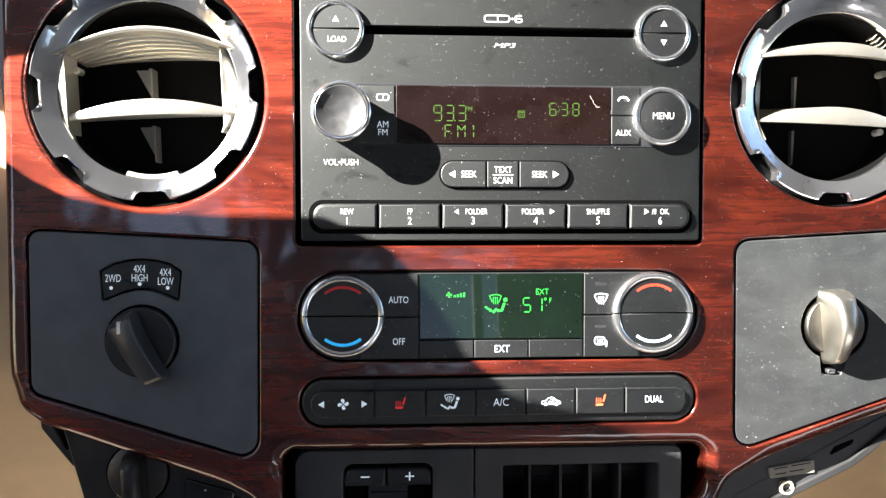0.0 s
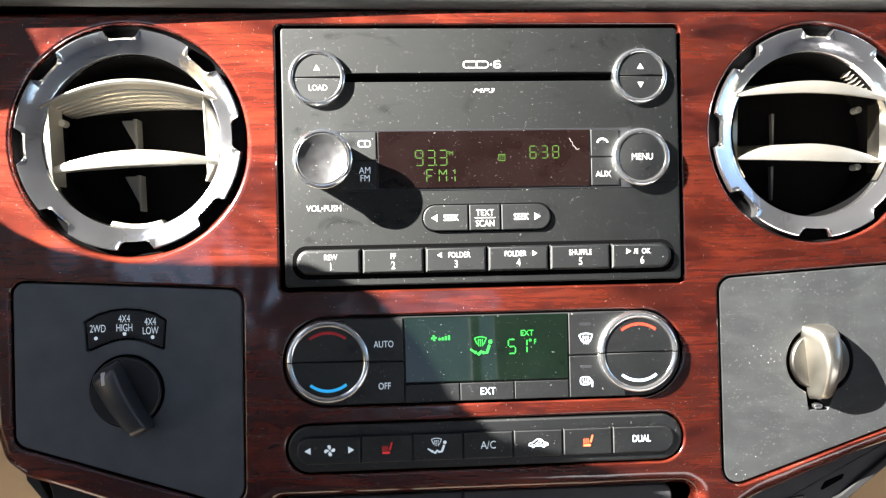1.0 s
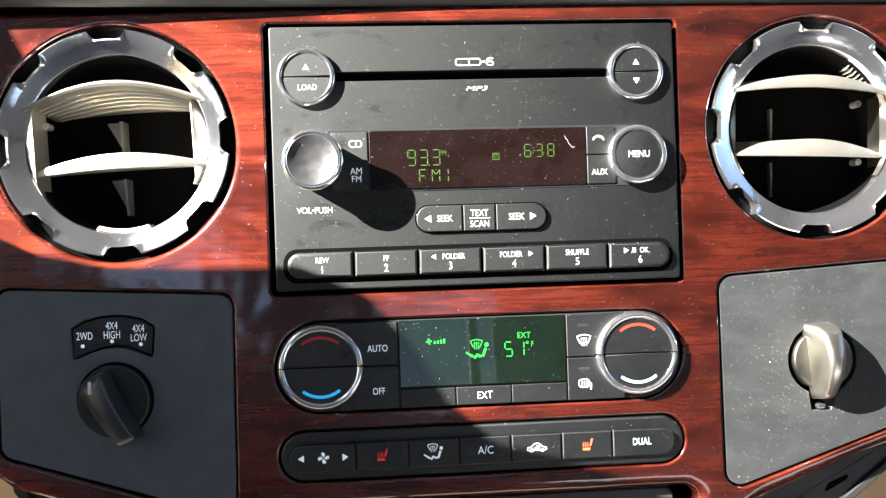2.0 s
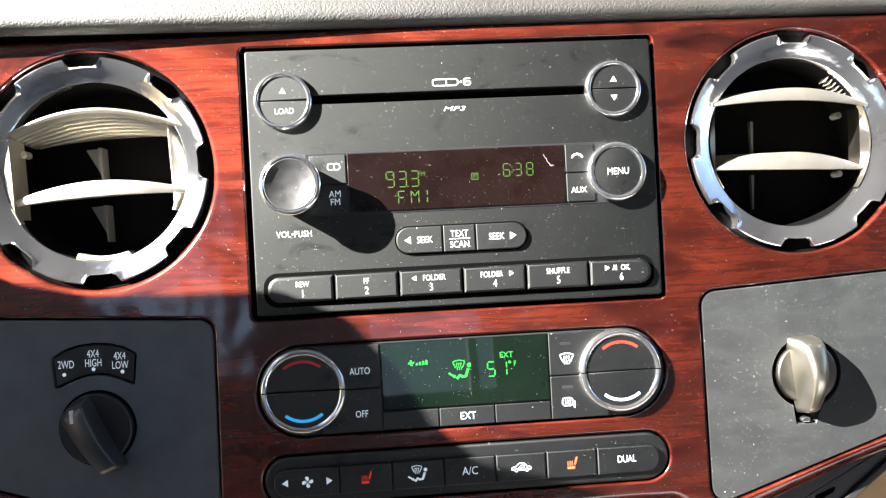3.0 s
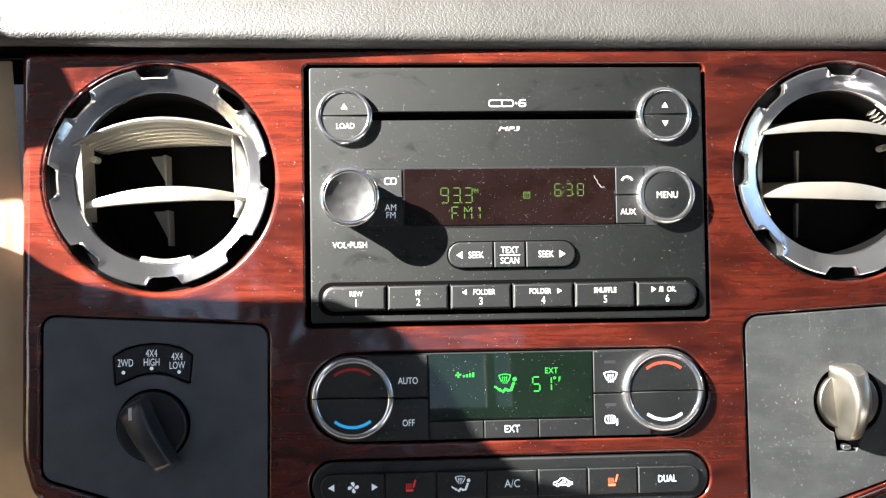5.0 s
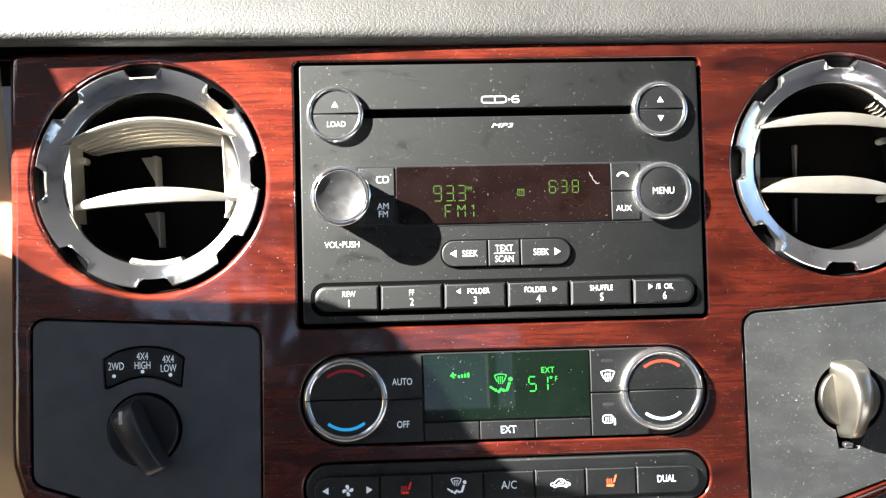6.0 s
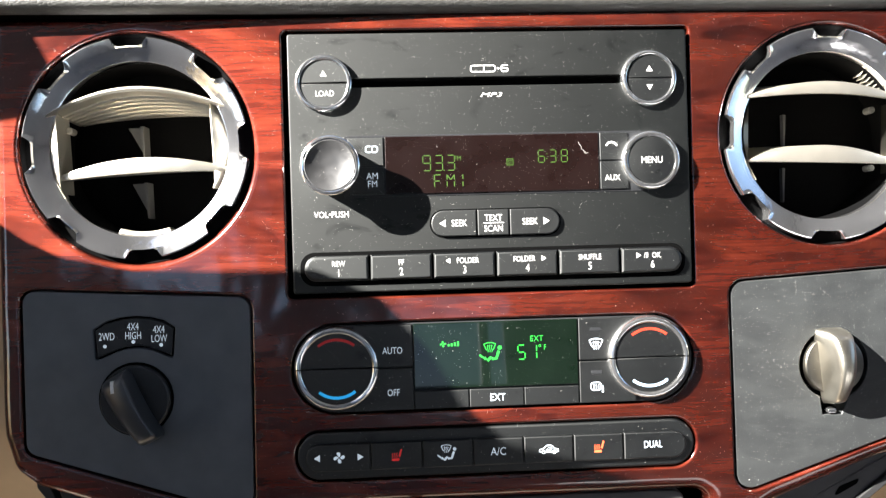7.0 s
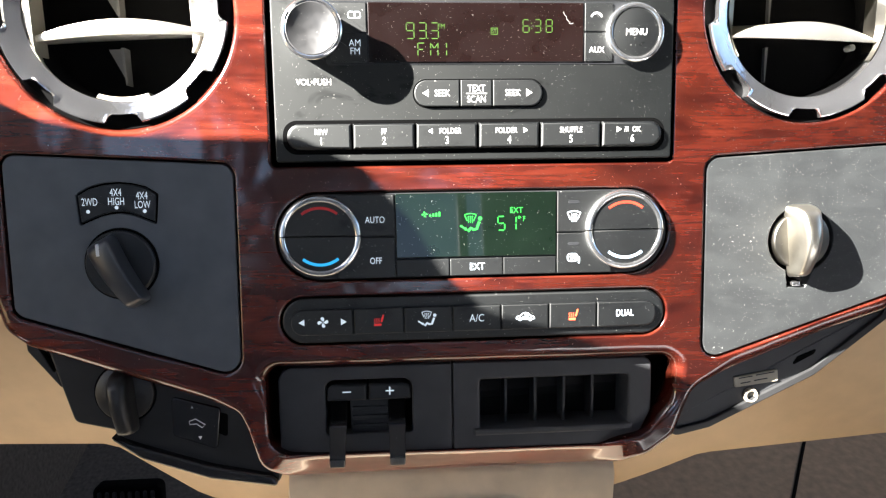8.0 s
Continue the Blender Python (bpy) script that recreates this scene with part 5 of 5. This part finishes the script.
def pod(mirrored):
    s = -1 if mirrored else 1
    pts = rounded(POD_R, [2, 6, 8, 8, 6, 6, 10, 10, 3], 4) if mirrored else rounded(POD, [2, 6, 8, 8, 6, 3, 8, 8, 5, 5, 3, 3], 4)
    label = "black lower switch pod with outlet and loose tag" if mirrored else "black lower switch pod with dimmer dial and pedal switch"
    ob = thing("switch_pod", s * 165, -195, -12, label, "switch pod", "lower switch pods")
    F = -13.0
    bm = bmesh.new()
    if mirrored:
        sheet(bm, pts, [offset(ccw(pts), -4.2)], z=F, lip=0.8, depth=5, outer_lip=0.8, outer_depth=30)
        part("bezel", bm, POD_BLACK, ob)
    else:
        slab(bm, rounded([(-198, -210), (-182, -216.5), (-146, -229), (-113, -236.5), (-108, -243), (-146, -236.5), (-182, -223.5), (-196, -213)], [2, 8, 8, 3, 3, 8, 8, 2], 4), F - 14, F + 2.5, 1.6)
        part("lip", bm, GLOSS, ob)
        bm = bmesh.new()
        slab(bm, rounded([(-126, -192), (-118, -212), (-112, -232), (-115, -233), (-121.5, -212), (-128, -194)], [1, 10, 1, 1, 10, 1], 4), F - 8, F + 0.6, 1.0)
        part("edge_rib", bm, GLOSS, ob)
    F = -15.0
    bm = bmesh.new()
    front = offset(ccw(pts), -3.5) if mirrored else rounded(POD_FACE, [2, 6, 8, 8, 6, 3, 8, 8, 5, 5, 6], 4)
    slab(bm, front, F - 16, F, 1.2)
    # Right pod takes the lighter plastic in place of bounced light.
    part("body", bm, POCKET_BLACK if mirrored else POD_BLACK, ob)
    if not mirrored:
        K = (-189.5, -187.3)
        # Flush black ring imitates shade round the dimmer dial.
        bm = bmesh.new()
        lathe(bm, *K, [(16.6, F - 0.3), (16.4, F + 0.1), (15.6, F + 0.1)], 48)
        part("dial_gap", bm, VOID, ob)
        bm = bmesh.new()
        lathe(bm, *K, [(15.4, F), (15.2, F + 1.4), (14.4, F + 2)], 48)
        dial = part("dial", bm, POD_BLACK, ob)
        bm = bmesh.new()
        grip(bm, K[0] + 1, K[1] - 3, -84, 34, 11, F + 1.5, F + 16, 0.47)
        part("grip", bm, POD_BLACK, dial)
        bm = bmesh.new()
        slab(bm, rounded([(-165.5, -190), (-139.5, -197.5), (-142, -221), (-165.6, -212)], 2, 3), F - 1, F + 1.4, 0.8)
        sw = part("pedal_switch", bm, GLOSS, ob, "black rocker with pedal symbol")
        z = F + 1.5
        bm = bmesh.new()
        strip(bm, [(-156.5, -204.2), (-153, -203.0), (-148.0, -206.4), (-149.8, -208.0), (-152.6, -205.8), (-156.2, -206.0)], 0.55, z, True)
        poly(bm, triangle(-151.0, -213.6, 1.1, "down"), z)
        poly(bm, triangle(-154.5, -196.4, 0.7, "up"), z)
        part("symbol", bm, GREY, sw)
        # Black patch on the face stands in for a shaded slot.
        bm = bmesh.new()
        slab(bm, rounded([(-140.6, -200), (-136, -201.5), (-136.6, -214.5), (-141.4, -212)], 1.2, 3), F - 4, F + 0.15, 0.1)
        part("slot", bm, VOID, ob)
        bm = bmesh.new()
        sheet(bm, rounded([(-242, -151), (-226, -154), (-221, -190), (-241, -164)], [2, 2, 2, 3], 4), [rounded([(-238.4, -156.5), (-229.4, -161.5), (-225, -181.5)], [1, 1, 1], 3)],
              z=F - 4.5, lip=0.8, depth=6, outer_lip=1.0, outer_depth=12)
        part("side_web", bm, POD_BLACK, ob)
        # Near-black floor paints the shade in the side recess.
        bm = bmesh.new()
        slab(bm, rounded([(-240, -154), (-227, -158), (-223, -184)], 1.5, 3), F - 13, F - 9, 0.2)
        part("recess", bm, VOID, ob)
    else:
        bm = bmesh.new()
        lathe(bm, 160.5, -202.0, [(4.3, F), (4.3, F + 1.6), (3.7, F + 2.3), (2.7, F + 2.1), (2.4, F - 1.0)], 32)
        part("bush", bm, CREAM, ob, "pale round bush")
        bm = bmesh.new()
        slab(bm, rounded([(150, -191), (176, -187), (176.5, -194), (151, -197)], 0.8, 3), F, F + 1.2, 0.3)
        tag = part("tag", bm, CREAM, ob, "pale rectangular tag")
        bm = bmesh.new()
        for x0, x1, y in ((153, 161, -191.6), (163, 174, -190.0), (154, 160, -194.6), (162, 170, -193.2)):
            strip(bm, [(x0, y), (x1, y + 0.14 * (x1 - x0))], 0.7, F + 1.26)
        part("writing", bm, CLEAN, tag)
        # Black patch on the face, painted as a shaded recess.
        bm = bmesh.new()
        slab(bm, rounded([(184, -186), (198, -179), (200, -175.5), (188, -180)], 0.8, 3), F - 2, F + 0.15, 0.1)
        part("recess", bm, VOID, ob)


pod(False)
pod(True)


# ---- beige dash and console below ----
def lower_dash():
    ob = thing("lower_dash", 0, -150, -40, "beige lower dashboard skin behind the switch pods", "dashboard skin")
    for s in (-1, 1):
        bm = bmesh.new()
        rows = []
        for i in range(45):
            t = i / 44
            u = 440 - 440 * t
            bot = float(np.interp(u, [100, 175, 215, 234, 306], [-310, -291, -264, -251, -248]) if s < 0 else np.interp(u, [100, 136, 173, 312], [-300, -289, -276, -267]))
            prof = [(95, -14) if u > 255 else (-112, -24), (-40, -16) if u > 255 else (-114, -24), (-126, -24), (-135, -27), (bot + 14, -94), (bot + 5, -98), (bot + 1, -101), (bot, -106), (bot + 3, -150)]
            rows.append([bm.verts.new((s * u * MM, v * MM, w * MM)) for v, w in prof])
        for a, b in zip(rows, rows[1:]):
            bridge(bm, a, b, False)
        bmesh.ops.recalc_face_normals(bm, faces=bm.faces)
        part("skin", bm, BEIGE, ob)


lower_dash()


def console():
    ob = thing("console", 0, -300, -90, "tan plastic console tunnel under the dashboard", "console")
    bm = bmesh.new()
    rows = []
    for u, d in ((-115, -2), (-111, 0), (-106, 1.5), (-60, 2), (0, 2), (60, 2), (95, 1.5), (99, 0), (102, -2)):
        prof = [(-250, -170), (-258, -110), (-265 + d, -84), (-268 + d, -79), (-273 + d, -76.5), (-330, -70), (-560, -40)]
        rows.append([bm.verts.new((u * MM * (1.0 if k < 5 else 0.95), v * MM, w * MM)) for k, (v, w) in enumerate(prof)])
    for u, rev in ((-117, 0), (104, 1)):
        prof = [(-275, -170), (-278, -112), (-280, -90), (-281, -88), (-284, -86), (-334, -80), (-564, -50)]
        row = [bm.verts.new((u * MM * (1.0 if k < 5 else 0.95), v * MM, w * MM)) for k, (v, w) in enumerate(prof)]
        rows.append(row) if rev else rows.insert(0, row)
    for a, b in zip(rows, rows[1:]):
        bridge(bm, a, b, False)
    bmesh.ops.recalc_face_normals(bm, faces=bm.faces)
    part("cover", bm, TAN, ob)
    bm = bmesh.new()
    slab(bm, rounded([(-42, -340), (30, -340), (40, -292), (-50, -292)], 6, 4), -90, -69, 2.0)
    part("lid", bm, TAN, ob)


console()
def foot_pedal():
    ob = thing("foot_pedal", -275, -345, -205, "black ribbed rubber pedal on the dark footwell floor", "pedal")
    bm = bmesh.new()
    slab(bm, rect(-300, -244, -392, -331, 6), -222, -210, 2.0, back=True)
    pad = part("pad", bm, VOID, ob)
    for k in range(8):
        x = -294 + 6.2 * k
        bm = bmesh.new()
        slab(bm, rect(x - 1.5, x + 1.5, -388, -336, 1), -211, -208, 0.6)
        part("rib", bm, CLEAN, pad)
    bm = bmesh.new()
    slab(bm, rounded([(-284, -340), (-262, -340), (-262, -562), (-284, -562)], 3), -236, -220, 2.0, back=True)
    part("arm", bm, VOID, ob)


foot_pedal()
world_box("floor_hump", 0.105, 0.235, -0.05, 0.62, 0.0, 0.05, CARPET)
world_box("floor_mat", SIDE_X, -0.10, -0.6, 0.62, 0.0, 0.02, CARPET_DARK, "structure")
bm = bmesh.new()
bmesh.ops.create_cube(bm, size=1.0)
for v in bm.verts:
    along = 0.5 + v.co.y
    v.co = (0.435 + 0.215 * along + v.co.x * 0.005, 0.21 + 0.30 * along, 0.002 + v.co.z * 0.004)
me = bpy.data.meshes.new("floor_seam")
finish(me, bm, VOID)
tagged(new("floor_seam", me), kind="structure")
